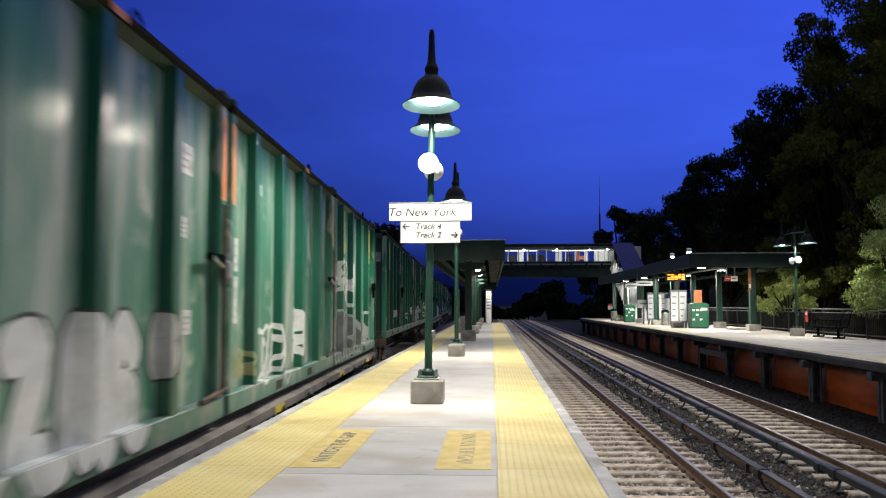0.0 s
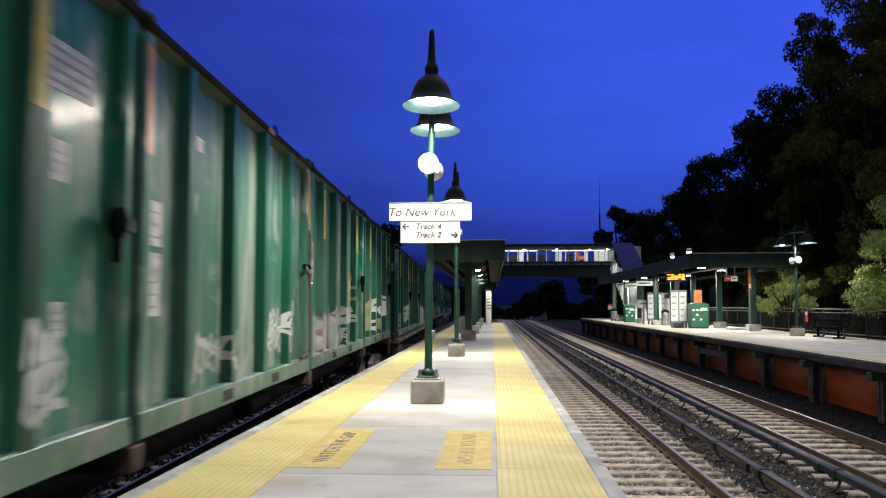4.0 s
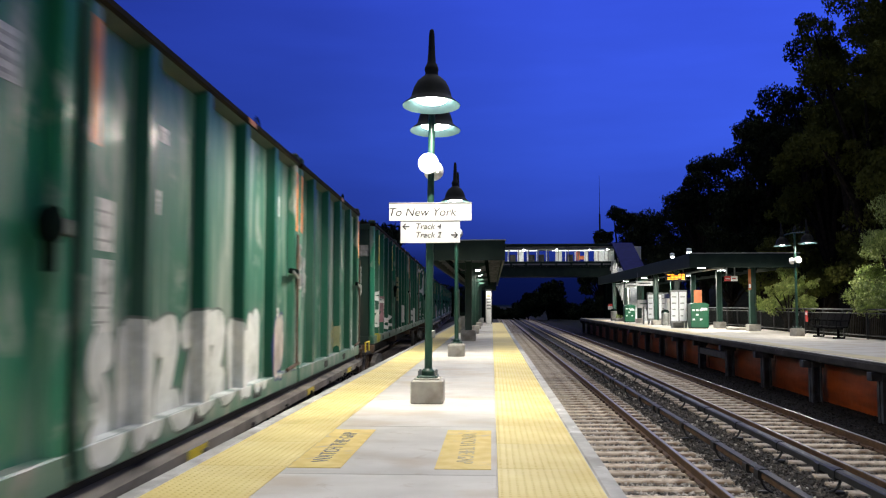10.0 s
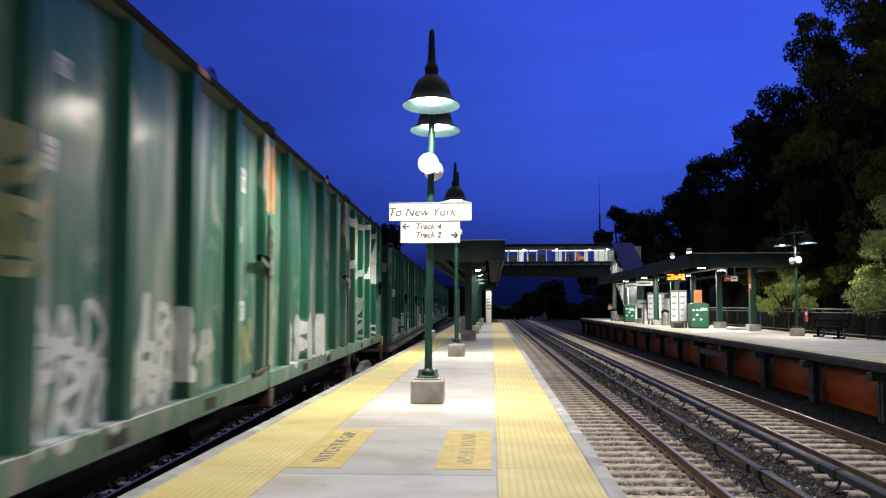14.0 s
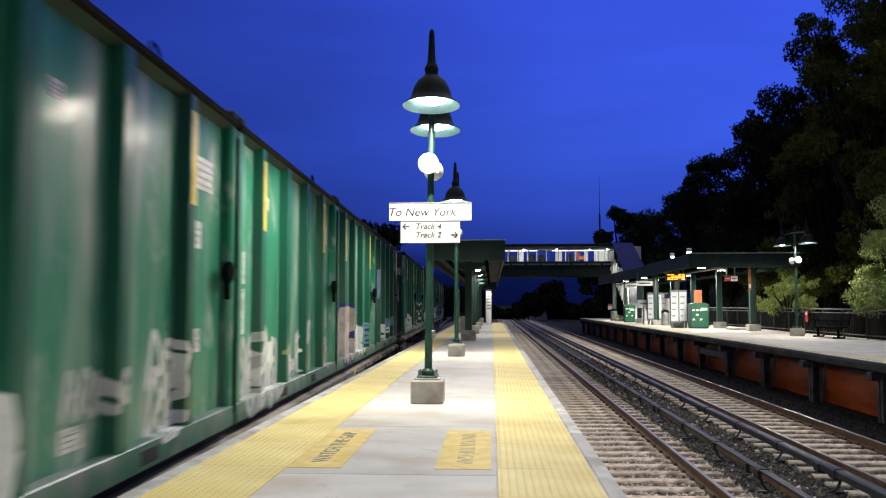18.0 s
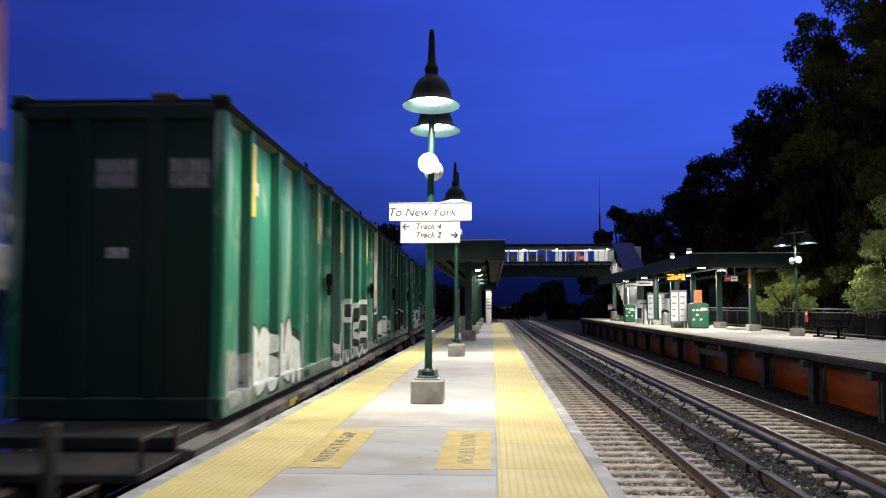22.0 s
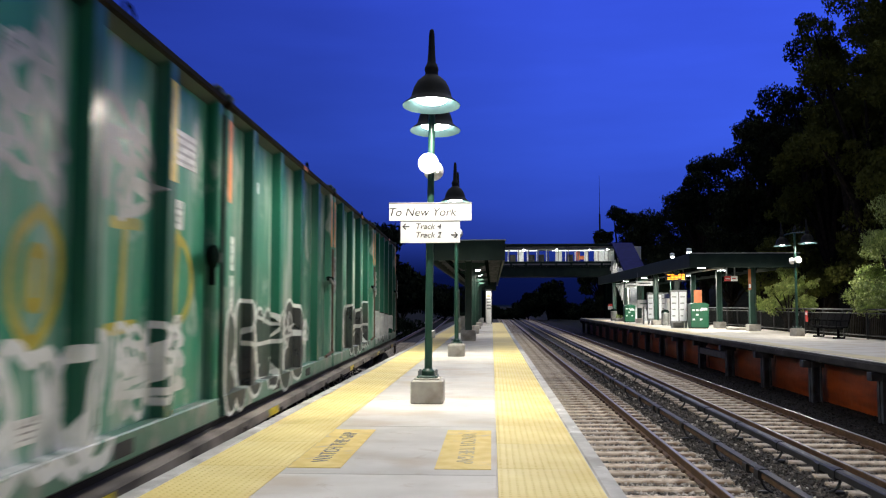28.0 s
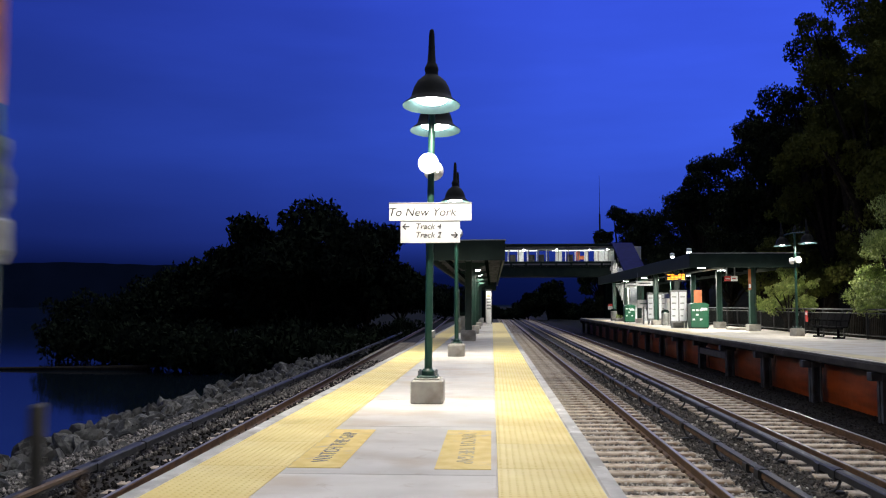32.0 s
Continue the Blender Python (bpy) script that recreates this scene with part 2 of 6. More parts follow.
for key_, m_ in SPRAY.items():
    worn(m_, 1.0, .74) if key_ not in ("black", "navy") else worn(m_, 1.0, .80)
WOOD_RED = surface("red_orange_sheeting", (.17, .028, .003), (.36, .064, .006), 2.2, .42, .5, 0, (1, .35, 2.2), .12, fine=5, stain=(.06, .011, .003), stain_scale=.9, stain_at=(.46, .70))
# foliage coloured by its light: LEAF lamp-lit, the others darkened for dim and silhouette trees
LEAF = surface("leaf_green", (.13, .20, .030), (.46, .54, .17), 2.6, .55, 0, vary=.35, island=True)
LEAF_SILHOUETTE = surface("silhouette_leaf", (.009, .013, .009), (.018, .025, .014), .8, 1.0, 0, spec=.03)
LEAF_HILL = surface("hill_silhouette_leaf", (.016, .022, .014), (.033, .041, .021), .8, 1.0, 0, spec=.03)
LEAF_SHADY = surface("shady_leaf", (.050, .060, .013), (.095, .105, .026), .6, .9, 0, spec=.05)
BARK = surface("bark", (.012, .010, .008), (.03, .025, .019), 6, .9, .6, fine=30, spec=.1)
EARTH = surface("wooded_earth", (.006, .008, .006), (.015, .015, .010), .5, .95, .6, fine=4, spec=.05)
KIOSK_GREEN = surface("kiosk_green", (.008, .075, .036), (.013, .10, .052), 3, .35, .04)
PAPER = surface("poster_paper", (.60, .62, .62), (.78, .78, .76), 4, .5, .02, stain=(.35, .37, .42), stain_scale=4)
ORANGE_SIGN = surface("orange_sign", (.60, .16, .05), (.70, .22, .08), 4, .5, .02)
RED_SIGN = surface("red_sign", (.50, .03, .03), (.60, .06, .05), 4, .5, .02)
LAMP_GLOW = glow("lamp_glow", (1.0, 1.0, .93), 34.0)
FILL_STONE = surface("tan_fine_ballast", (.27, .225, .17), (.46, .39, .30), 3, .9, .5, fine=30, stain=(.10, .075, .05), stain_scale=1.0)
TUBE_GLOW = glow("tube_glow", (.95, 1.0, .96), 9.0)
LED_GLOW = glow("amber_display", (1.0, .30, .015), 2.4)
GLASS = bpy.data.materials.new("window_glass")
GLASS.use_nodes = True
gb = GLASS.node_tree.nodes["Principled BSDF"]
gb.inputs["Base Color"].default_value, gb.inputs["Roughness"].default_value = (.85, .9, .92, 1), .03
gb.inputs["Transmission Weight"].default_value, gb.inputs["IOR"].default_value = 1.0, 1.05
WATER = surface("river_water", (.004, .008, .014), (.006, .012, .018), .2, .07, .25, 0, (1, 1, 1), fine=.55)


# ---------------------------------------------------------------- mesh building
class Shape:
    """Collects vertices and faces of one mesh."""

    def __init__(self):
        self.v, self.f = [], []

    def add(self, vs, fs):
        k = len(self.v)
        self.v += [tuple(p) for p in vs]
        self.f += [tuple(i + k for i in q) for q in fs]
        return self

    def box(self, x0, x1, y0, y1, z0, z1, c=0.0, m=None):
        ctr = Vector(((x0 + x1) / 2, (y0 + y1) / 2, (z0 + z1) / 2))
        h = ((x1 - x0) / 2, (y1 - y0) / 2, (z1 - z0) / 2)
        if c <= 0:
            vs = [ctr + Vector((sx * h[0], sy * h[1], sz * h[2])) for sx in (-1, 1) for sy in (-1, 1) for sz in (-1, 1)]
            fs = [(0, 1, 3, 2), (4, 6, 7, 5), (0, 4, 5, 1), (2, 3, 7, 6), (0, 2, 6, 4), (1, 5, 7, 3)]
        else:
            c = min(c, .45 * min(h))
            vs, ix = [], {}
            for sx in (-1, 1):
                for sy in (-1, 1):
                    for sz in (-1, 1):
                        s = (sx, sy, sz)
                        for a in range(3):
                            ix[s, a] = len(vs)
                            vs.append(ctr + Vector([s[k] * (h[k] - (0 if k == a else c)) for k in range(3)]))
            fs = []
            for a in range(3):
                b, d = (a + 1) % 3, (a + 2) % 3
                for sg in (-1, 1):
                    ring = []
                    for sb, sd in ((-1, -1), (1, -1), (1, 1), (-1, 1)):
                        s = [0, 0, 0]
                        s[a], s[b], s[d] = sg, sb, sd
                        ring.append(ix[tuple(s), a])
                    fs.append(tuple(ring) if sg > 0 else tuple(ring[::-1]))
                for sb in (-1, 1):
                    for sd in (-1, 1):
                        s0, s1 = [0, 0, 0], [0, 0, 0]
                        s0[a], s1[a] = -1, 1
                        s0[b] = s1[b] = sb
                        s0[d] = s1[d] = sd
                        q = (ix[tuple(s0), b], ix[tuple(s1), b], ix[tuple(s1), d], ix[tuple(s0), d])
                        fs.append(q if sb * sd < 0 else q[::-1])
            for sx in (-1, 1):
                for sy in (-1, 1):
                    for sz in (-1, 1):
                        q = tuple(ix[(sx, sy, sz), a] for a in range(3))
                        fs.append(q if sx * sy * sz > 0 else q[::-1])
        if m is not None:
            vs = [m @ p for p in vs]
        return self.add(vs, fs)

    def rod(self, p0, p1, r0, r1=None, n=10):
        p0, p1 = Vector(p0), Vector(p1)
        r1 = r0 if r1 is None else r1
        q = (p1 - p0).to_track_quat("Z", "Y")
        ring = [Vector((math.cos(a), math.sin(a), 0)) for a in [2 * math.pi * i / n for i in range(n)]]
        vs = [p0 + q @ (e * r0) for e in ring] + [p1 + q @ (e * r1) for e in ring]
        fs = [(i, (i + 1) % n, n + (i + 1) % n, n + i) for i in range(n)] + [tuple(range(n))[::-1], tuple(range(n, 2 * n))]
        return self.add(vs, fs)

    def tube(self, pts, r, n=8):
        """One bent pipe along the points."""
        pts = [Vector(p) for p in pts]
        vs, fs = [], []
        up = None
        for k, p in enumerate(pts):
            d = (pts[min(k + 1, len(pts) - 1)] - pts[max(k - 1, 0)]).normalized()
            if up is None or abs(up.dot(d)) > .97:
                up = Vector((0, 0, 1)) if abs(d.z) < .9 else Vector((1, 0, 0))
            u = d.cross(up).normalized()
            up = u.cross(d).normalized()
            vs += [p + (u * math.cos(a) + up * math.sin(a)) * r for a in [2 * math.pi * i / n for i in range(n)]]
        for k in range(len(pts) - 1):
            fs += [(k * n + i, k * n + (i + 1) % n, (k + 1) * n + (i + 1) % n, (k + 1) * n + i) for i in range(n)]
        e = (len(pts) - 1) * n
        fs += [tuple(range(n))[::-1], tuple(range(e, e + n))]
        return self.add(vs, fs)

    def lathe(self, prof, n=24, m=None):
        vs, fs = [], []
        for r, z in prof:
            vs += [Vector((r * math.cos(2 * math.pi * i / n), r * math.sin(2 * math.pi * i / n), z)) for i in range(n)]
        for k in range(len(prof) - 1):
            for i in range(n):
                j = (i + 1) % n
                fs.append((k * n + i, k * n + j, (k + 1) * n + j, (k + 1) * n + i))
        if m is not None:
            vs = [m @ p for p in vs]
        return self.add(vs, fs)

    def prism(self, poly, axis, a0, a1):
        """Extrudes a polygon of (u, v) along an axis; u, v are the other two axes in order."""
        o = [k for k in range(3) if k != axis]
        vs = []
        for a in (a0, a1):
            for u, v in poly:
                p = [0, 0, 0]
                p[axis], p[o[0]], p[o[1]] = a, u, v
                vs.append(p)
        n = len(poly)
        fs = [(i, (i + 1) % n, n + (i + 1) % n, n + i) for i in range(n)] + [tuple(range(n))[::-1], tuple(range(n, 2 * n))]
        return self.add(vs, fs)

    def mesh(self, name, material, smooth=False, fix=True):
        me = bpy.data.meshes.new(name)
        me.from_pydata(self.v, [], self.f)
        if fix:
            bm = bmesh.new()
            bm.from_mesh(me)
            bmesh.ops.recalc_face_normals(bm, faces=bm.faces)
            bm.to_mesh(me)
            bm.free()
        me.materials.append(material)
        if smooth:
            me.shade_smooth()
            me.set_sharp_from_angle(angle=radians(38))
        me.update()
        return me


def part(name, shape, material, parent, label="", smooth=False, kind=""):
    o = new(name, shape.mesh(name, material, smooth) if isinstance(shape, Shape) else shape)
    o.parent = parent
    return tagged(o, label, "", "", kind)


def thing(name, label, category, group="", kind="", at=None):
    o = new(name)
    o.empty_display_size = .2
    if at is not None:
        o.matrix_basis = at
    return tagged(o, label, category, group, kind)


def solid(name, shape, material, label, category, group="", kind="", smooth=False):
    return tagged(new(name, shape.mesh(name, material, smooth)), label, category, group, kind)


def lettering(text, size, shear=0.0, thick=.002):
    cu = bpy.data.curves.new("letters", "FONT")
    cu.body, cu.size, cu.shear, cu.extrude = text, size, shear, thick
    cu.align_x, cu.align_y = "CENTER", "CENTER"
    cu.resolution_u = 3
    ob = new("letters", cu)
    bpy.context.view_layer.update()
    me = bpy.data.meshes.new_from_object(ob.evaluated_get(bpy.context.evaluated_depsgraph_get()))
    bpy.data.objects.remove(ob)
    bpy.data.curves.remove(cu)
    return me


# ---------------------------------------------------------------- ground, water, hills
P_L, P_R = -2.55, 0.92          # island platform edges
P_END = 63.0
T4, T2, T1 = -3.92, 2.40, 6.36  # track centres
G = .75                         # half distance of rail centres
TOP2, TOP4 = -1.22, -1.18       # rail tops
Q_L, Q_R = 8.80, 14.3           # side platform
WATER_Z = -2.75
YAW4 = pose(0, 0, 0, 0, 0, 1.78)   # beyond the camera the river track bends away from the platform


def land(x, y):
    edge = 15 + max(0, y - 95) * .30
    if x > edge:
        x -= edge - 15
        z = -1.45 + min(26.0, (x - 15) * .42 + max(0, x - 19) * .35) * min(1.0, .75 + y / 300)
    elif x > -6.4:
        z = -1.5
    else:
        bank = max(-4.0, -1.42 - (-6.4 - x) * .42)
        far = max(0.0, min(1.0, (y - 46 + (x + 14) * .35) / 14))
        keep = -1.6 if x > -26 - max(0, y - 60) * .12 else max(-4.0, -1.6 - (-26 - max(0, y - 60) * .12 - x) * .2)
        z = bank * (1 - far) + max(bank, keep) * far
    return z


gs = Shape()
xs = [-5000, -1500, -400, -150, -90, -60, -45, -38, -32, -28, -25, -22, -19, -16, -14, -12, -11, -10, -9, -8, -7, -6.4, -5.5, -3, 0, 3, 6, 9, 12, 15, 17, 19, 22, 26, 31, 38, 48, 60, 80, 120, 250, 800, 5000]
ys = [-3000, -200, -60, -20, 0, 6, 12, 18, 24, 30, 34, 38, 42, 46, 50, 54, 60, 68, 78, 90, 105, 125, 150, 200, 300, 600, 1500, 5000]
gv = []
for y in ys:
    for x in xs:
        gv.append((x, y, land(x, y) + (noise.noise((x * .4, y * .3, 1)) * .5 if 16 < x < 200 else 0)))
n = len(xs)
gf = [(j * n + i, j * n + i + 1, (j + 1) * n + i + 1, (j + 1) * n + i) for j in range(len(ys) - 1) for i in range(n - 1)]
gs.add(gv, gf)
ground = solid("ground", gs, EARTH, "dark wooded earth rising to a hill beside the railway", "ground", kind="structure", smooth=True)

tb = Shape()
tb.add([(-6.4, -30, -1.36), (-2.6, -30, -1.36), (-2.6, 300, -1.36), (-6.4, 300, -1.36)], [(0, 1, 2, 3)])
tb.add([(.2, -30, -1.445), (7.2, -30, -1.445), (7.2, 300, -1.445), (.2, 300, -1.445)], [(0, 1, 2, 3)])
solid("trackbed", tb, BALLAST, "dark crushed-stone ballast under the tracks", "ballast", kind="structure")

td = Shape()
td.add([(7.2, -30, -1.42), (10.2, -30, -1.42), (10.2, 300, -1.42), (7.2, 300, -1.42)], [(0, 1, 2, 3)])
solid("trackbed", td, BALLAST_DARK, "ballast darkened for shade below the side platform", "ballast", kind="structure")

ws = Shape()
ws.add([(-5000, -2000, WATER_Z), (-8.0, -2000, WATER_Z), (-8.0, 5000, WATER_Z), (-5000, 5000, WATER_Z)], [(0, 1, 2, 3)])
solid("water", ws, WATER, "dark blue river water reflecting the dusk sky", "river", kind="structure")

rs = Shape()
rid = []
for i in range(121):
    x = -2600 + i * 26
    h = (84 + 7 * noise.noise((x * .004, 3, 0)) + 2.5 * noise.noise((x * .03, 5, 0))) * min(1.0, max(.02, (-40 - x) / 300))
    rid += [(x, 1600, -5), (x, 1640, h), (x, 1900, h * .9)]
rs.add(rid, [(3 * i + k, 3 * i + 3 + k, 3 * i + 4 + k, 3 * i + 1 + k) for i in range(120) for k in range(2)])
# distance haze is mixed into this dark bluish base colour
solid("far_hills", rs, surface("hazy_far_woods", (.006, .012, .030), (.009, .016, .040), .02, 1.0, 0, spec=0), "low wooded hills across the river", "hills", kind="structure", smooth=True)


# ---------------------------------------------------------------- trees
def leaf_cloud(blobs, size, count, seed):
    rnd = random.Random(seed)
    s = Shape()
    vs, fs = [], []
    tot = sum(b[3] ** 2 for b in blobs)
    for bx, by, bz, br in blobs:
        for _ in range(int(count * br * br / tot)):
            d = Vector((rnd.gauss(0, 1), rnd.gauss(0, 1), rnd.gauss(0, .8))).normalized()
            rr = br * (.45 + .6 * rnd.random() ** .6) * (1 + .35 * noise.noise(d * 2.2 + Vector((bx, by, bz))))
            c = Vector((bx, by, bz)) + Vector((d.x * rr, d.y * rr, d.z * rr * .8))
            e = Euler((rnd.uniform(0, 6.3), rnd.uniform(0, 6.3), rnd.uniform(0, 6.3))).to_matrix()
            a = size * rnd.uniform(.5, 1.3)
            k = len(vs)
            for px, py in ((-.5, 0), (0, -.28), (.6, 0), (0, .28)):
                vs.append(tuple(c + e @ Vector((px * a, py * a, .08 * a * (px * px)))))
            fs.append((k, k + 1, k + 2, k + 3))
    s.v, s.f = vs, fs
    return s


def tree(name, x, y, z0, height, spread, leaves, leafsize, seed, label, leaf=LEAF_SILHOUETTE, low=.35, clump=1.0):
    rnd = random.Random(seed)
    t = thing(name, label, "tree", at=pose(x, y, z0))
    tr = Shape()
    fork = height * low
    r = height * .022
    tr.rod((0, 0, -.3), (rnd.uniform(-.2, .2), 0, fork), r * 1.3, r * .85, 9)
    blobs = []
    k = round(9 / clump ** 1.6)
    for i in range(k):
        a = 2 * math.pi * (i + rnd.random() * .6) / k
        f = rnd.uniform(.35, 1.0)
        tip = Vector((math.cos(a) * spread * f, math.sin(a) * spread * f, height * (low + (1 - low) * rnd.uniform(.25, .86) * (1.15 - .4 * f))))
        mid = Vector((tip.x * .4, tip.y * .4, fork + (tip.z - fork) * .55))
        tr.rod((0, 0, fork * rnd.uniform(.7, 1)), mid, r * .6, r * .4, 7)
        tr.rod(mid, tip, r * .4, r * .1, 6)
        br = spread * rnd.uniform(.30, .52) * clump
        blobs.append((tip.x, tip.y, tip.z, br))
        for _ in range(3):
            blobs.append((tip.x + rnd.uniform(-1, 1) * br, tip.y + rnd.uniform(-1, 1) * br, tip.z + rnd.uniform(-.7, .9) * br, br * rnd.uniform(.35, .6)))
    blobs.append((0, 0, height * .86, spread * .42))
    part("trunk", tr, BARK, t, smooth=True)
    part("crown", leaf_cloud(blobs, leafsize, leaves, seed).mesh("crown", leaf, fix=False), leaf, t)
    return t


# river bank trees
DARKT = "dark broadleaf tree in silhouette on the river bank"
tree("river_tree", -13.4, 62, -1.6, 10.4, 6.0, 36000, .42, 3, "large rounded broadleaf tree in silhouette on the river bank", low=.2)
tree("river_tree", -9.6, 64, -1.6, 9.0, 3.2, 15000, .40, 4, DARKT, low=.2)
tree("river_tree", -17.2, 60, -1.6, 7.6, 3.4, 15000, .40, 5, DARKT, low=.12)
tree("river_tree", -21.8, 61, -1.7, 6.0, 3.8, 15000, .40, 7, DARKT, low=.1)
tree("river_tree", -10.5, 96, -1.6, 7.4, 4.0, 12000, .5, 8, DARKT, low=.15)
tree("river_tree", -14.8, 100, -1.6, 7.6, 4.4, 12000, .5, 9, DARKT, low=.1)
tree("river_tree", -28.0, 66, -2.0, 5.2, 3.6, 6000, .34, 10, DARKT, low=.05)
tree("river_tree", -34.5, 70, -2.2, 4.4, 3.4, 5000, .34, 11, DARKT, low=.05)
sb_ = random.Random(17)
shrubs = []
for k in range(46):
    f = k / 45
    sx_, sy_ = -9.6 - 21 * f + sb_.uniform(-.8, .8), 45 + 13 * f + sb_.uniform(-2, 6)
    shrubs.append((sx_, sy_, -1.5 + sb_.uniform(-.4, .7), sb_.uniform(1.0, 1.9)))
for k in range(26):
    shrubs.append((-12.5 - .35 * k + sb_.uniform(-1.5, 1.5), 62 + k * .8, -.6 + sb_.uniform(0, .8), sb_.uniform(1.3, 2.2)))
for k in range(16):
    shrubs.append((-8.6 + sb_.uniform(-1, .6), 44 + k * 3.2, -1.3 + sb_.uniform(0, .6), sb_.uniform(.7, 1.2)))
tagged(new("undergrowth", leaf_cloud(shrubs, .36, 42000, 99).mesh("undergrowth", LEAF_SILHOUETTE, fix=False)), "dark undergrowth along the river bank", "shrubs", "", "stuff")

lg = thing("floating_log", "long dark log floating on the river", "log", at=pose(0, 0, WATER_Z + .05))
part("trunk", Shape().rod((-31.5, 51.0, 0), (-26.0, 51.3, .03), .10, .16, 9).rod((-26.0, 51.3, .03), (-21.5, 51.6, .05), .16, .20, 9), BARK, lg)

# ---------------------------------------------------------------- tracks
def rail_profile(cx, top):
    p = [(-.07, -.17), (.07, -.17), (.07, -.155), (.012, -.135), (.012, -.045), (.036, -.035), (.036, -.006), (.028, 0), (-.028, 0), (-.036, -.006), (-.036, -.035), (-.012, -.045), (-.012, -.135), (-.07, -.155)]
    return [(cx + u, top + v) for u, v in p]


def track(name, cx, top, y0, y1, label):
    t = thing(name, label, "track", "tracks", "structure")
    for sx in (-1, 1):
        r = part("rail", Shape().prism(rail_profile(cx + sx * G, top), 1, y0, y1), RAIL_STEEL, t, "rust-brown steel running rail")
        part("rail_head", Shape().box(cx + sx * G - .027, cx + sx * G + .027, y0, y1, top - .001, top + .003), RAIL_TOP, r, "polished bright rail head")
    return t


track4 = track("track", T4, TOP4, -12, 260, "single railway track beside the river")
track2 = track("track", T2, TOP2, -12, 260, "railway track on pale ties")
track4.matrix_basis = YAW4
track1 = track("track", T1, TOP2, -12, 260, "railway track on pale ties")


def third_rail(cx, top, side, y0, y1):
    t = thing("third_rail", "covered electric third rail on curved brackets", "third rail", "third rails")
    part("conductor", Shape().box(cx - .035, cx + .035, y0, y1, top + .02, top + .10, .01), RAIL_STEEL, t)
    q = 1 if side > 0 else -1
    part("cover_board", Shape().prism([(cx - q * .065, top + .15), (cx + q * .05, top + .15), (cx + q * .075, top + .13), (cx + q * .078, top + .04), (cx + q * .058, top + .04), (cx + q * .055, top + .12), (cx - q * .065, top + .13)], 1, y0, y1), COVER, t, "dark grey cover board")
    br = Shape()
    arc = [math.pi * (.05 + .6 * a / 8) for a in range(9)]
    br.tube([(side * (.17 - .20 * math.sin(p)), 0, -.18 + .38 * (1 - math.cos(p)) / 1.6) for p in arc], .021, 6)
    br.box(-.07, .07, -.05, .05, -.20, -.155, .01)
    me = br.mesh("bracket", COVER, True)
    lump = Shape().prism([(-q * .085, .04), (-q * .08, .135), (-q * .05, .162), (q * .05, .162), (q * .092, .135), (q * .095, .03), (q * .07, .0), (-q * .07, .0)], 1, -.10, .10).mesh("saddle", COVER)
    y = y0 + .8
    k = 0
    while y < min(y1, 90):
        o = part("bracket", me, COVER, t)
        o.location = (cx, y, top)
        part("saddle", lump, COVER, o).location = (0, .05, 0)
        if k % 3 == 1:
            part("saddle", lump, COVER, o).location = (0, .62, -.012)
        y += 2.45
        k += 1
    return t


third_rail(3.92, TOP2 - .01, 1, 2, 200)
third_rail(5.0, TOP2 + .0, -1, 2, 200)
river_rail = third_rail(-5.55, TOP4, 1, -6, 200)
river_rail.matrix_basis = YAW4

# ---------------------------------------------------------------- island platform
plat = thing("platform", "concrete island platform with yellow edge strips", "platform", kind="structure")
part("slab", Shape().box(P_L + .06, P_R - .06, -14, P_END, -.32, -.012, .01), CONCRETE, plat)
part("edge_left", Shape().box(P_L, P_L + .13, -14, P_END, -.26, 0.0, .012), EDGE_CONCRETE, plat, "pale concrete platform edge")
part("edge_right", Shape().box(P_R - .13, P_R, -14, P_END, -.26, 0.0, .012), EDGE_CONCRETE, plat, "pale concrete platform edge")
part("support_wall", Shape().box(P_L + .75, P_R - .55, -14, P_END, -1.6, -.32), CONCRETE_BLOCK, plat)

# ---------------------------------------------------------------- lamp posts
def speaker(z, sy, x):
    s = Shape()
    s.lathe([(0, .0), (.09, .0), (.10, .02), (.125, .14), (.138, .17), (.138, .19), (.12, .195), (.11, .185), (0, .18)], 24, Matrix.Translation((x, sy * .05, z)) @ Matrix.Rotation(radians(-90 * sy), 4, "X"))
    return s


RIM = 3.835


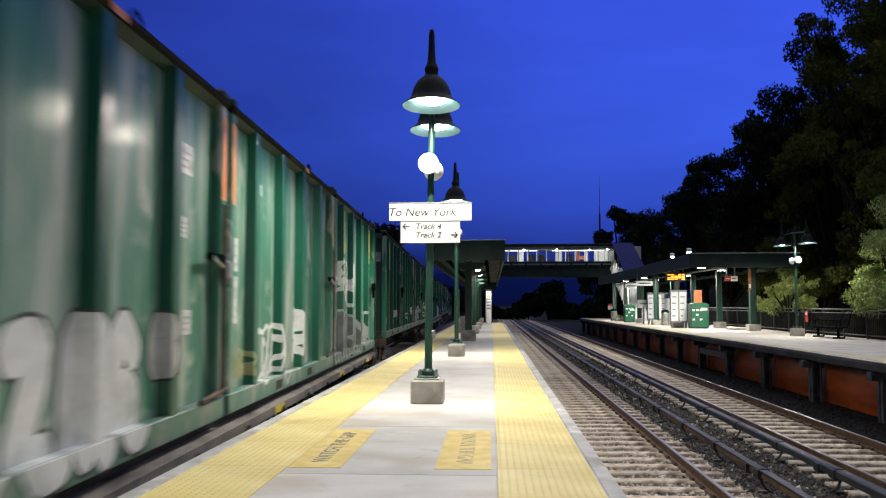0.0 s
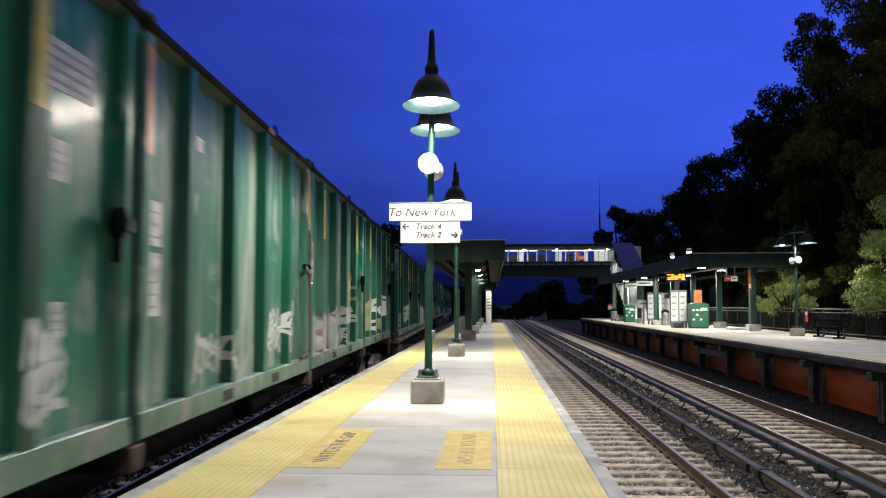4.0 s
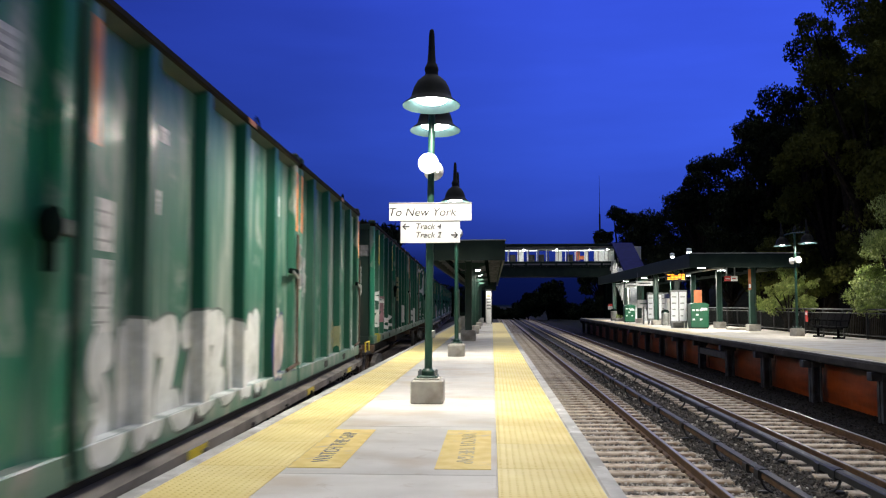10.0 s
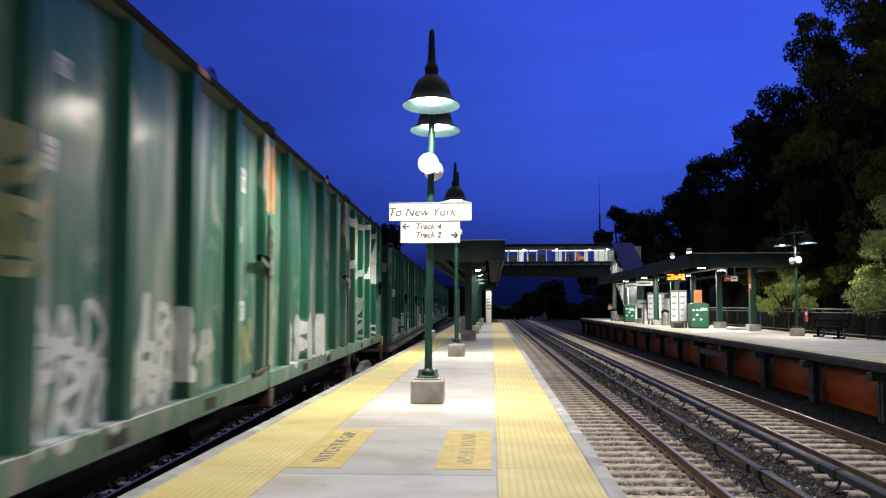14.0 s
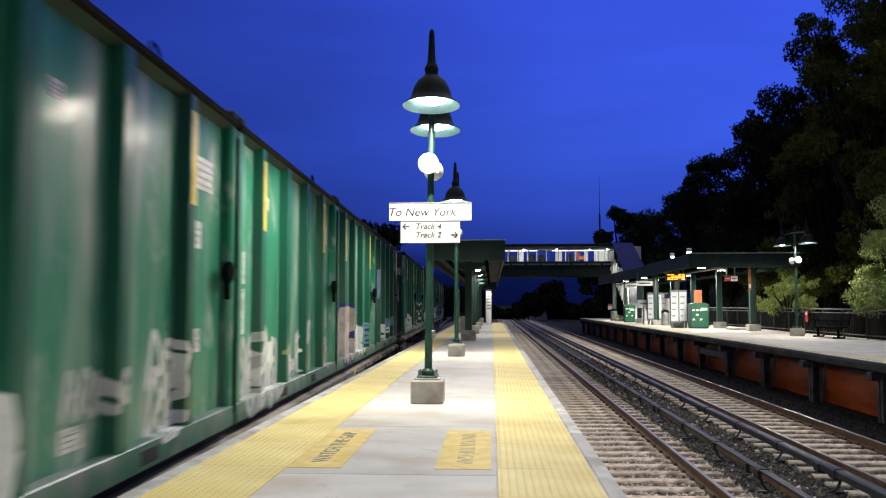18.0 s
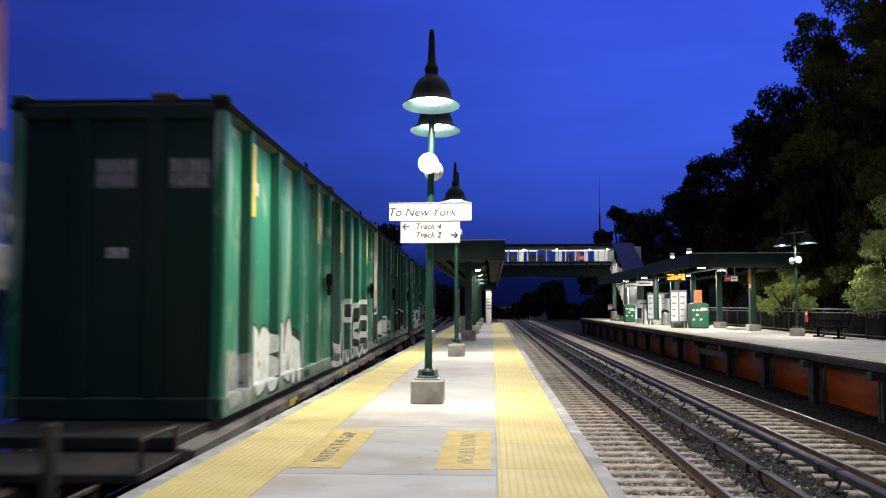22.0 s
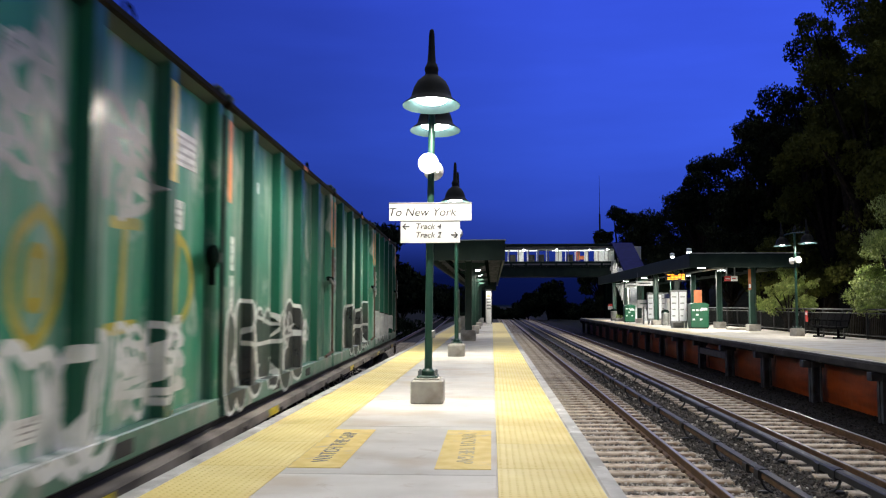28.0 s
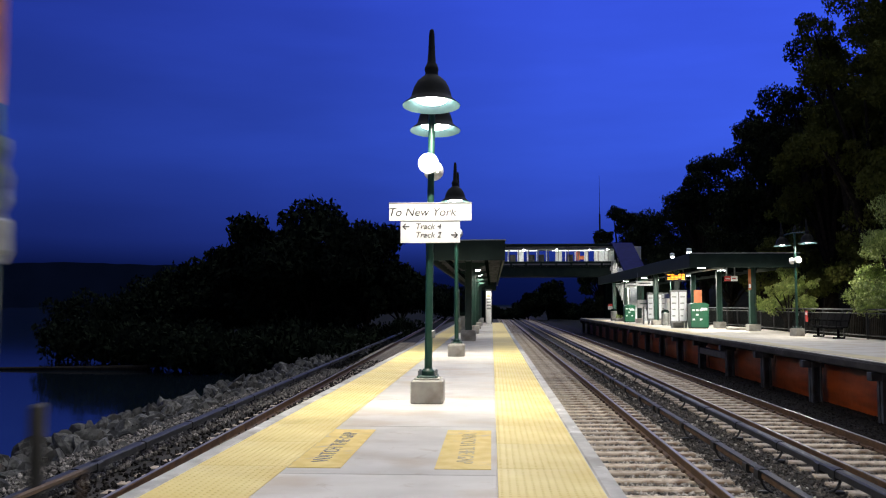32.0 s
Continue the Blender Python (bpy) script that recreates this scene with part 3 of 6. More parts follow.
def lamp_post(x, y, lean=0.0, near_dx=0.0, far_dx=0.0, cone=162, blend=.4, turn=0):
    t = thing("lamp_post", "dark green lamp post with two bell lamps on a concrete block", "lamp post", "platform lamp posts", at=pose(x, y, 0, 0, 0, turn))
    part("footing", Shape().box(-.215, .215, -.215, .215, -.01, .31, .02), CONCRETE_BLOCK, t, "grey concrete block")
    part("grout_pad", Shape().box(-.17, .17, -.17, .17, .31, .335, .008), CONCRETE_BLOCK, t)
    bp = part("base_plate", Shape().box(-.14, .14, -.14, .14, .335, .36, .004), GREEN_POST, t)
    for bx in (-.11, .11):
        for by in (-.11, .11):
            part("bolt", Shape().rod((bx, by, .36), (bx, by, .43), .016, .016, 6), STEEL, bp)
    part("collar", Shape().lathe([(.085, .36), (.085, .42), (.06, .45), (.05, .45)], 16), GREEN_POST, t, smooth=True)
    part("pole", Shape().lathe([(.052, .36), (.052, 2.0), (.047, 2.0), (.044, 4.32), (.0, 4.33)], 16, Matrix.Rotation(radians(lean), 4, "Y")), GREEN_POST, t, smooth=True)
    part("junction_box", Shape().box(.05, .10, -.03, .03, .86, .96, .006), STEEL, t)
    ax = math.tan(radians(lean)) * 4.2
    part("arm", Shape().tube([(near_dx, -.77, 4.16), (near_dx, -.60, 4.30), (ax, -.2, 4.34), (ax, .2, 4.34), (far_dx, .60, 4.30), (far_dx, .77, 4.16)], .026, 8), GREEN_POST, t, smooth=True)
    for sy, dx in ((-1, near_dx), (1, far_dx)):
        m = Matrix.Translation((dx, sy * .77, RIM)) @ Matrix.Rotation(radians(-3.5), 4, "X")
        b = part("bell_shade", Shape().lathe([(.370, .005), (.345, .030), (.290, .075), (.262, .11), (.248, .165), (.225, .24), (.185, .315), (.12, .375), (.085, .40), (.078, .44), (.090, .47), (.088, .50), (.075, .53), (.055, .57), (.044, .74), (.036, .95), (.026, 1.01), (0, 1.03)], 28, m), BELL, t, "dark bell-shaped lamp shade with a spire", smooth=True)
        part("reflector", Shape().lathe([(.370, .002), (.350, .018), (.300, .055), (.262, .09), (.240, .15), (.205, .24), (.12, .30), (.0, .31)], 28, m), BELL_IN, b, "pale enamelled inside of the shade", smooth=True)
        part("lamp_glass", Shape().lathe([(.0, .034), (.08, .038), (.15, .050), (.195, .070), (.205, .085), (.19, .105), (.0, .11)], 24, m), LAMP_GLOW, b, "bright round lamp glass", smooth=True)
    for sy in (-1, 1):
        part("loudspeaker", speaker(3.19 - .03 * (sy > 0), sy, math.tan(radians(lean)) * 3.1 + .02 * sy), WHITE_PLASTIC, t, "white round loudspeaker", smooth=True)
    for sy, dx in ((-1, near_dx), (1, far_dx)):
        bell_lamp("post_light", pose(x, y, 0, 0, 0, turn) @ Vector((dx, sy * .77, RIM + .02)), LAMP_WATT, cone, blend)
    return t


lamp_post(-.86, 11.28, .75, .10, .045, 166, .38)
lamp_post(-.90, 21.4)
lamp_post(-.88, .25, cone=135, blend=.55)
lamp_post(12.77, 36.0, cone=172, blend=.2, turn=20)
# unseen post at an assumed spot, added to light the side platform's near end
lamp_post(12.77, 15.0, cone=172, blend=.2, turn=20)

# ---------------------------------------------------------------- signs on the post
SY = 11.16
sg = thing("platform_sign", "white direction sign on the lamp post", "sign", at=pose(-.82, SY, 2.55))
part("sign_panel", Shape().box(-.555, .555, -.022, .022, -.12, .105, .004), SIGN_WHITE, sg)
part("sign_frame", Shape().box(-.56, .56, -.026, .026, .105, .125, .004), STEEL, sg)
o = part("lettering", lettering("To New York", .160, .25), SIGN_INK, sg)
o.data.materials.append(SIGN_INK)
o.matrix_basis = Matrix.Translation((-.115, -.0245, -.01)) @ Matrix.Rotation(radians(90), 4, "X")
sg2 = thing("platform_sign", "white track sign with arrows on the lamp post", "sign", at=pose(-.82, SY, 2.28))
part("sign_panel", Shape().box(-.40, .40, -.022, .022, -.15, .135, .004), SIGN_WHITE, sg2)
part("sign_frame", Shape().box(-.405, .405, -.026, .026, .135, .15, .004), STEEL, sg2)
for txt, tz in (("Track 4", .07), ("Track 2", -.045)):
    o = part("lettering", lettering(txt, .112, .25), SIGN_INK, sg2)
    o.data.materials.append(SIGN_INK)
    o.matrix_basis = Matrix.Translation((-.03, -.0245, tz)) @ Matrix.Rotation(radians(90), 4, "X")
for sx, tz in ((-1, .07), (1, -.045)):
    a = Shape()
    cx = sx * .325
    a.prism([(cx - .045, tz - .007), (cx + .045, tz - .007), (cx + .045, tz + .007), (cx - .045, tz + .007)], 1, -.0265, -.0225)
    for s in (-1, 1):
        a.prism([(cx + sx * .05, tz), (cx + sx * .01, tz + s * .042), (cx + sx * -.005, tz + s * .036), (cx + sx * .03, tz)], 1, -.0267, -.0223)
    part("arrow", a, SIGN_INK, sg2)

# ---------------------------------------------------------------- the freight train
CAR, BOX = 33.3, 7.5
SIDE, BOX_L, BOX_W, BOX_H = 2.62, 7.32, 2.44, 3.48
DECK_Z = .08
BASE = (.08, .20, .09, .18, -.06, .065, .085)   # deck height of each car
RIBS = (.165, .375, .580, .790)


def container_parts(t, gear):
    """Half length along y, base at z 0; its platform side faces +x."""
    L, W, Hh = BOX_L / 2, BOX_W / 2, BOX_H
    green = BOX_GREY if gear else BOX_GREEN
    part("body", Shape().box(-W + .13, W - .13, -L + .06, L - .06, .10, Hh - .05), green, t)
    for sx in (-1, 1):
        e = sx * (W + .012)
        part("top_rail", Shape().prism([(e, Hh - .05), (e, Hh), (sx * (W - .14), Hh), (sx * (W - .14), Hh - .09), (sx * (W - .01), Hh - .075)], 1, -L, L), LID, t, "olive-brown top rail")
        part("top_flange", Shape().prism([(sx * (W - .14), Hh - .13), (sx * (W - .012), Hh - .078), (sx * (W - .14), Hh - .06)], 1, -L + .05, L - .05), BOX_GREEN_SHADED, t)
        x0, x1 = (W - .16, W) if sx > 0 else (-W, -W + .16)
        br = part("bottom_rail", Shape().box(x0, x1, -L, L, .0, .23, .014), RAIL_GREEN, t, "scuffed bottom rail with fork pockets")
        for py in (-1.15, 1.15):
            xx = W + .001 if sx > 0 else -W - .001
            # thin black plate stands in for the shade inside the pocket
            part("fork_pocket", Shape().box(xx - .01, xx + .003, py - .19, py + .19, .05, .17), BLACK, br, "fork pocket, its shaded opening a black plate")
        for sy in (-1, 1):
            a0, a1 = (sy * L - .20, sy * L) if sy > 0 else (-L, -L + .20)
            part("corner_post", Shape().box(x0, x1 - (.012 if sx > 0 else 0), a0, a1, .0, Hh - .07, .03), green, t)
            part("lid_lug", Shape().box(min(sx * W, sx * (W - .2)), max(sx * W, sx * (W - .2)), a0, a1, Hh, Hh + .10, .025), BOX_GREEN_SHADED, t)
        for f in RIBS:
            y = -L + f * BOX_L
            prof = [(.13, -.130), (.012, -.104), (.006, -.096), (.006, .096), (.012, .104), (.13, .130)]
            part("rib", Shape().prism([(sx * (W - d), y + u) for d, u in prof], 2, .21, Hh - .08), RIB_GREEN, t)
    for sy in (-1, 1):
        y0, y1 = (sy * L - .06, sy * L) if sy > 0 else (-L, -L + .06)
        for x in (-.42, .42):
            part("end_rib", Shape().box(x - .10, x + .10, y0, y1, .2, Hh - .14, .02), BOX_GREEN_SHADED, t)
        # the shade of the end wall is in the panel colour
        part("end_panel", Shape().box(-W + .15, W - .15, min(sy * (L - .064), sy * (L - .053)), max(sy * (L - .064), sy * (L - .053)), .15, Hh - .12), BOX_GREEN_SHADED, t, "end panel in shade-darkened green")
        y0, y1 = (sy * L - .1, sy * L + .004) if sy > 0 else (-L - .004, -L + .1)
        part("end_sill", Shape().box(-W + .16, W - .16, y0, y1, .0, .23, .012), BOX_GREEN_SHADED, t)
        part("end_header", Shape().box(-W + .14, W - .14, y0, y1, Hh - .18, Hh - .01, .012), BOX_GREEN_SHADED, t)
    part("lid", Shape().prism([(-W + .04, Hh - .02), (W - .04, Hh - .02), (W - .16, Hh + .045), (-W + .16, Hh + .045)], 1, -L + .03, L - .03), LID, t, "brownish lid")
    part("lid_latch", Shape().box(.35, .62, -L + .02, -L + .22, Hh + .01, Hh + .12, .02), RUST, t, "rust-red lid latch")
    part("lifting_eye", Shape().tube([(W - .06, 1.1, Hh - .02), (W - .06, 1.1, Hh + .11), (W - .06, 1.2, Hh + .15), (W - .06, 1.3, Hh + .09), (W - .06, 1.3, Hh - .02)], .014, 6), DARK_STEEL, t)
    xf, xs_ = W, W - .128
    if gear:
        for sy in (-1, 1):
            part("reflective_strip", Shape().box(xf - .016, xf - .008, sy * (L - .10) - .07, sy * (L - .10) + .07, Hh - 1.12, Hh - .20), TAPE_ORANGE, t, "orange reflective strip")
        part("marker_lamp", Shape().box(W + .010, W + .020, .55, .85, Hh - .07, Hh - .005, .004), TAPE_ORANGE, t, "small orange reflector")
        yc = L - .36
        lk = part("lock_gear", Shape().box(xf - .02, xf + .05, yc - .30, yc + .20, 1.68, 1.76, .015), DARK_STEEL, t, "dark locking bar")
        part("lock_rod", Shape().rod((xf + .03, yc + .16, .3), (xf + .03, yc + .16, 2.3), .02, .02, 8), RUST, lk)
        part("chain", Shape().tube([(xf + .03 + .02 * (k % 2), L - .07 + .03 * math.sin(k * 1.3), 1.45 + .07 * k) for k in range(11)], .024, 5), STEEL, lk)
        part("hasp", Shape().box(xf - .01, xf + .07, L - .17, L - .02, 1.50, 1.70, .02), STEEL, lk)
        part("handle", Shape().rod((xf + .05, yc - .28, 1.71), (xf + .08, yc - .05, 1.62), .025, .02, 7), STEEL, lk)
        part("lower_bar", Shape().rod((xf + .02, L - .85, .26), (xf + .02, L - .05, .31), .028, .028, 7), RUST, lk)
    else:
        for f in (RIBS[0], RIBS[3]):
            y = -L + f * BOX_L
            st = part("reflective_strip", Shape().prism([(W - .006, y - .06), (W + .001, y - .06), (W + .001, y + .045), (W - .006, y + .045)], 2, Hh - 1.15, Hh - .24), TAPE_YELLOW, t, "yellow reflective strip")
            part("strip_side", Shape().prism([(W - .006, y + .047), (W + .001, y + .047), (W + .001, y + .092), (W - .006, y + .092)], 2, Hh - 1.15, Hh - .24), TAPE_YELLOW, st)
        part("hinge_boss", Shape().lathe([(0, .0), (.11, .0), (.12, .03), (.12, .08), (.08, .10), (0, .10)], 12, Matrix.Translation((xf - .04, L - .36, 1.72)) @ Matrix.Rotation(radians(90), 4, "Y")), DARK_STEEL, t, "dark round hinge boss", smooth=True)
        part("hinge_pin", Shape().box(xf - .03, xf + .03, L - .40, L - .32, 1.42, 1.66, .015), DARK_STEEL, t)
        part("hinge_arm", Shape().box(xf - .06, xf + .01, L - .36, L - .04, 1.66, 1.78, .015), BOX_GREEN_SHADED, t)
        part("hinge_rod", Shape().rod((xf + .005, L - .02, .15), (xf + .005, L - .02, Hh - .2), .022, .022, 8), BOX_GREEN_SHADED, t)
    yl = -L + RIBS[3] * BOX_L
    if not gear:
        lb = part("marking_panel", Shape().box(xs_, xs_ + .005, yl + .30, yl + .98, Hh - .92, Hh - .58), STICKER, t, "white striped marking panel")
        for k in range(4):
            part("bar", Shape().box(xs_ + .004, xs_ + .008, yl + .33, yl + .92, Hh - .88 + k * .075, Hh - .855 + k * .075), STICKER_INK, lb)
    spots = [(yl + .52, Hh - 1.40, .22, .28), (yl + .55, 1.00, .17, .24), (-L + RIBS[0] * BOX_L + .34, Hh - 1.48, .24, .24), (-L + RIBS[0] * BOX_L + .62, Hh - .72, .22, .17), (-L + RIBS[1] * BOX_L + .55, Hh - .66, .18, .13), (-L + RIBS[1] * BOX_L + .9, .42, .34, .17)]
    if gear:
        spots = [(yl + .55, Hh - .82, .34, .30), (yl + .50, Hh - 1.5, .16, .2), (yl + .62, 1.05, .26, .24), (-L + RIBS[0] * BOX_L + .55, Hh - .72, .20, .14), (-L + RIBS[0] * BOX_L + .4, Hh - 1.35, .16, .22)]
    for y, z, a, b in spots:
        st = part("sticker", Shape().box(xs_, xs_ + .005, y - a / 2, y + a / 2, z - b / 2, z + b / 2), STICKER, t, "small white sticker")
        for k in range(3):
            part("bar", Shape().box(xs_ + .004, xs_ + .007, y - a * .38, y + a * (.1 + .12 * k), z - b * .32 + k * b * .24, z - b * .24 + k * b * .24), STICKER_INK, st)
    ey = -L + .058
    for ex, w in ((W - .42, .46), (W - 1.25, .46)):
        lb = part("end_marking", Shape().box(ex - w / 2, ex + w / 2, ey - .008, ey, Hh - .95, Hh - .62), STICKER_DIM, t, "dirty white marking panel dimmed for the shaded end")
        for k in range(2):
            for q in range(6):
                part("bar", Shape().box(ex - w * .44 + q * w * .15, ex - w * .34 + q * w * .15, ey - .011, ey - .007, Hh - .92 + .16 * k, Hh - .80 + .16 * k), STICKER_INK, lb)
    part("end_sticker", Shape().box(-.12, .12, ey - .008, ey, 1.75, 1.87), STICKER, t, "small white sticker")


DOOR_BOX = thing("waste_container", "tall green ribbed waste container with orange strips and locking bar", "container", "waste containers", at=pose(0, -200, DECK_Z))
container_parts(DOOR_BOX, True)
PLAIN_BOX = thing("waste_container", "tall green ribbed waste container with yellow strips", "container", "waste containers", at=pose(0, -200, DECK_Z))
container_parts(PLAIN_BOX, False)


# spray paint: flat strokes laid on the platform side of a container
def stroke(s, pts, width, x, taper=True, even=False):
    left, right = [], []
    for i, p in enumerate(pts):
        a, b = pts[max(0, i - 1)], pts[min(len(pts) - 1, i + 1)]
        d = Vector((b[0] - a[0], b[1] - a[1]))
        d = d.normalized() if d.length > 1e-6 else Vector((1, 0))
        w = width if even else width * (.82 + .3 * abs(math.sin(i * .9)))
        if taper and i in (0, len(pts) - 1):
            w *= .55
        left.append((x + .00002 * i, p[0] - d.y * w / 2, p[1] + d.x * w / 2))
        right.append((x + .00002 * i, p[0] + d.y * w / 2, p[1] - d.x * w / 2))
    m = len(pts)
    s.add(left + right, [(i, i + 1, m + i + 1, m + i) for i in range(m - 1)])


def curve_points(g, n=5):
    out = []
    m = len(g)
    for i in range(m - 1):
        p0, p1, p2, p3 = g[max(0, i - 1)], g[i], g[i + 1], g[min(m - 1, i + 2)]
        for k in range(n):
            t = k / n
            out.append(tuple(.5 * (2 * p1[c] + (p2[c] - p0[c]) * t + (2 * p0[c] - 5 * p1[c] + 4 * p2[c] - p3[c]) * t * t + (3 * p1[c] - p0[c] - 3 * p2[c] + p3[c]) * t ** 3) for c in (0, 1)))
    out.append(g[-1])
    return out


LETTER = {
    "D": [[(.25, 0), (.25, 1)], [(.05, .95), (.5, .9), (.85, .6), (.8, .25), (.45, .03), (.05, 0)]],
    "R": [[(.15, 0), (.15, 1)], [(.0, .95), (.55, 1), (.8, .78), (.55, .52), (.2, .5)], [(.35, .5), (.6, .2), (.9, .02)]],
    "O": [[(.5, 1), (.12, .75), (.1, .3), (.5, 0), (.88, .3), (.88, .75), (.5, 1)], [(.38, .3), (.38, .65), (.6, .65), (.6, .3), (.38, .3)]],
    "I": [[(.45, 0), (.45, 1)], [(.1, .97), (.85, 1)], [(.1, 0), (.85, .03)]],
    "L": [[(.15, 1), (.15, .05), (.85, 0)]],
    "A": [[(.0, 0), (.4, 1), (.6, 1), (.95, 0)], [(.2, .38), (.8, .38)]],
    "T": [[(0, 1), (1, 1)], [(.5, 1), (.5, 0)]],
    "C": [[(.9, .85), (.5, 1), (.12, .7), (.12, .3), (.5, 0), (.9, .15)]],
    "E": [[(.9, 1), (.12, 1), (.12, 0), (.9, 0)], [(.12, .52), (.7, .52)]],
}


# bare letter-like bends, no letters of any word
BLOCKS = [[(.12, .02), (.12, .95), (.5, .45), (.88, .95), (.88, .02)], [(.1, .92), (.85, .95), (.2, .08), (.92, .05)], [(.08, .95), (.28, .05), (.5, .7), (.72, .05), (.92, .95)],
          [(.88, .85), (.35, .98), (.12, .72), (.8, .42), (.75, .08), (.1, .05)], [(.15, .0), (.15, .95), (.75, .88), (.7, .55), (.2, .5), (.85, .0)], [(.12, .98), (.14, .2), (.5, .02), (.86, .2), (.88, .98)],
          [(.05, .0), (.42, .95), (.58, .95), (.95, .0)], [(.88, .82), (.45, .98), (.1, .6), (.2, .12), (.6, .0), (.88, .3), (.55, .42)]]


def fat(s, pts, width, x):
    """A stroke with round joints and ends."""
    stroke(s, pts, width, x, False, True)
    for i, p in enumerate(pts[::2] + pts[-1:]):
        s.add([(x + .0004 + .00003 * i, p[0] + width / 2 * math.cos(a), p[1] + width / 2 * math.sin(a)) for a in [2 * math.pi * q / 12 for q in range(12)]], [tuple(range(12))])


# the platform side in section: depth of the painted skin along the container, and above the bottom rail
SKIN_Y = sorted([(-BOX_L / 2 + f * BOX_L + u, d) for f in RIBS for u, d in ((-.132, .129), (-.104, .012), (-.096, .006), (.096, .006), (.104, .012), (.132, .129))]
                + [(sy * (BOX_L / 2 - u), d) for sy in (-1, 1) for u, d in ((0, .012), (.198, .012), (.204, .129))])


def lay_on_skin(q):
    """The flat paint cut along the ribs and the rail, and laid into the recesses."""
    me = bpy.data.meshes.new("paint")
    me.from_pydata(q.v, [], q.f)
    bm = bmesh.new()
    bm.from_mesh(me)
    bpy.data.meshes.remove(me)
    y0, y1 = min(v[1] for v in q.v), max(v[1] for v in q.v)
    cuts = [((0, y, 0), (0, 1, 0)) for y, d in SKIN_Y if y0 < y < y1] + [((0, 0, z), (0, 0, 1)) for z in (.228, .236) if min(v[2] for v in q.v) < z]
    for co, no in cuts:
        bmesh.ops.bisect_plane(bm, geom=bm.verts[:] + bm.edges[:] + bm.faces[:], plane_co=co, plane_no=no, dist=.0004)
    ys_, ds_ = [y for y, d in SKIN_Y], [d for y, d in SKIN_Y]
    for v in bm.verts:
        v.co.x -= float(np.interp(v.co.y, ys_, ds_)) * min(1, max(0, (v.co.z - .2281) / .0078))
    bm.verts.index_update()
    q.v = [tuple(v.co) for v in bm.verts]
    q.f = [tuple(v.index for v in f.verts) for f in bm.faces]
    bm.free()


def scrawl(rnd, loops):
    """A looping hand-drawn line in the unit square."""
    pts = []
    u = rnd.uniform(0, .12)
    for k in range(loops):
        w = 1.0 / loops
        u0 = k * w
        pts += [(u0 + rnd.uniform(-.05, .3) * w, rnd.uniform(-.05, .25)), (u0 + rnd.uniform(.2, .6) * w, rnd.uniform(.75, 1.1)),
                (u0 + rnd.uniform(.6, 1.2) * w, rnd.uniform(.45, .85)), (u0 + rnd.uniform(.1, .7) * w, rnd.uniform(.25, .55))]
    pts.append((1.0, rnd.uniform(0, .4)))
    return pts


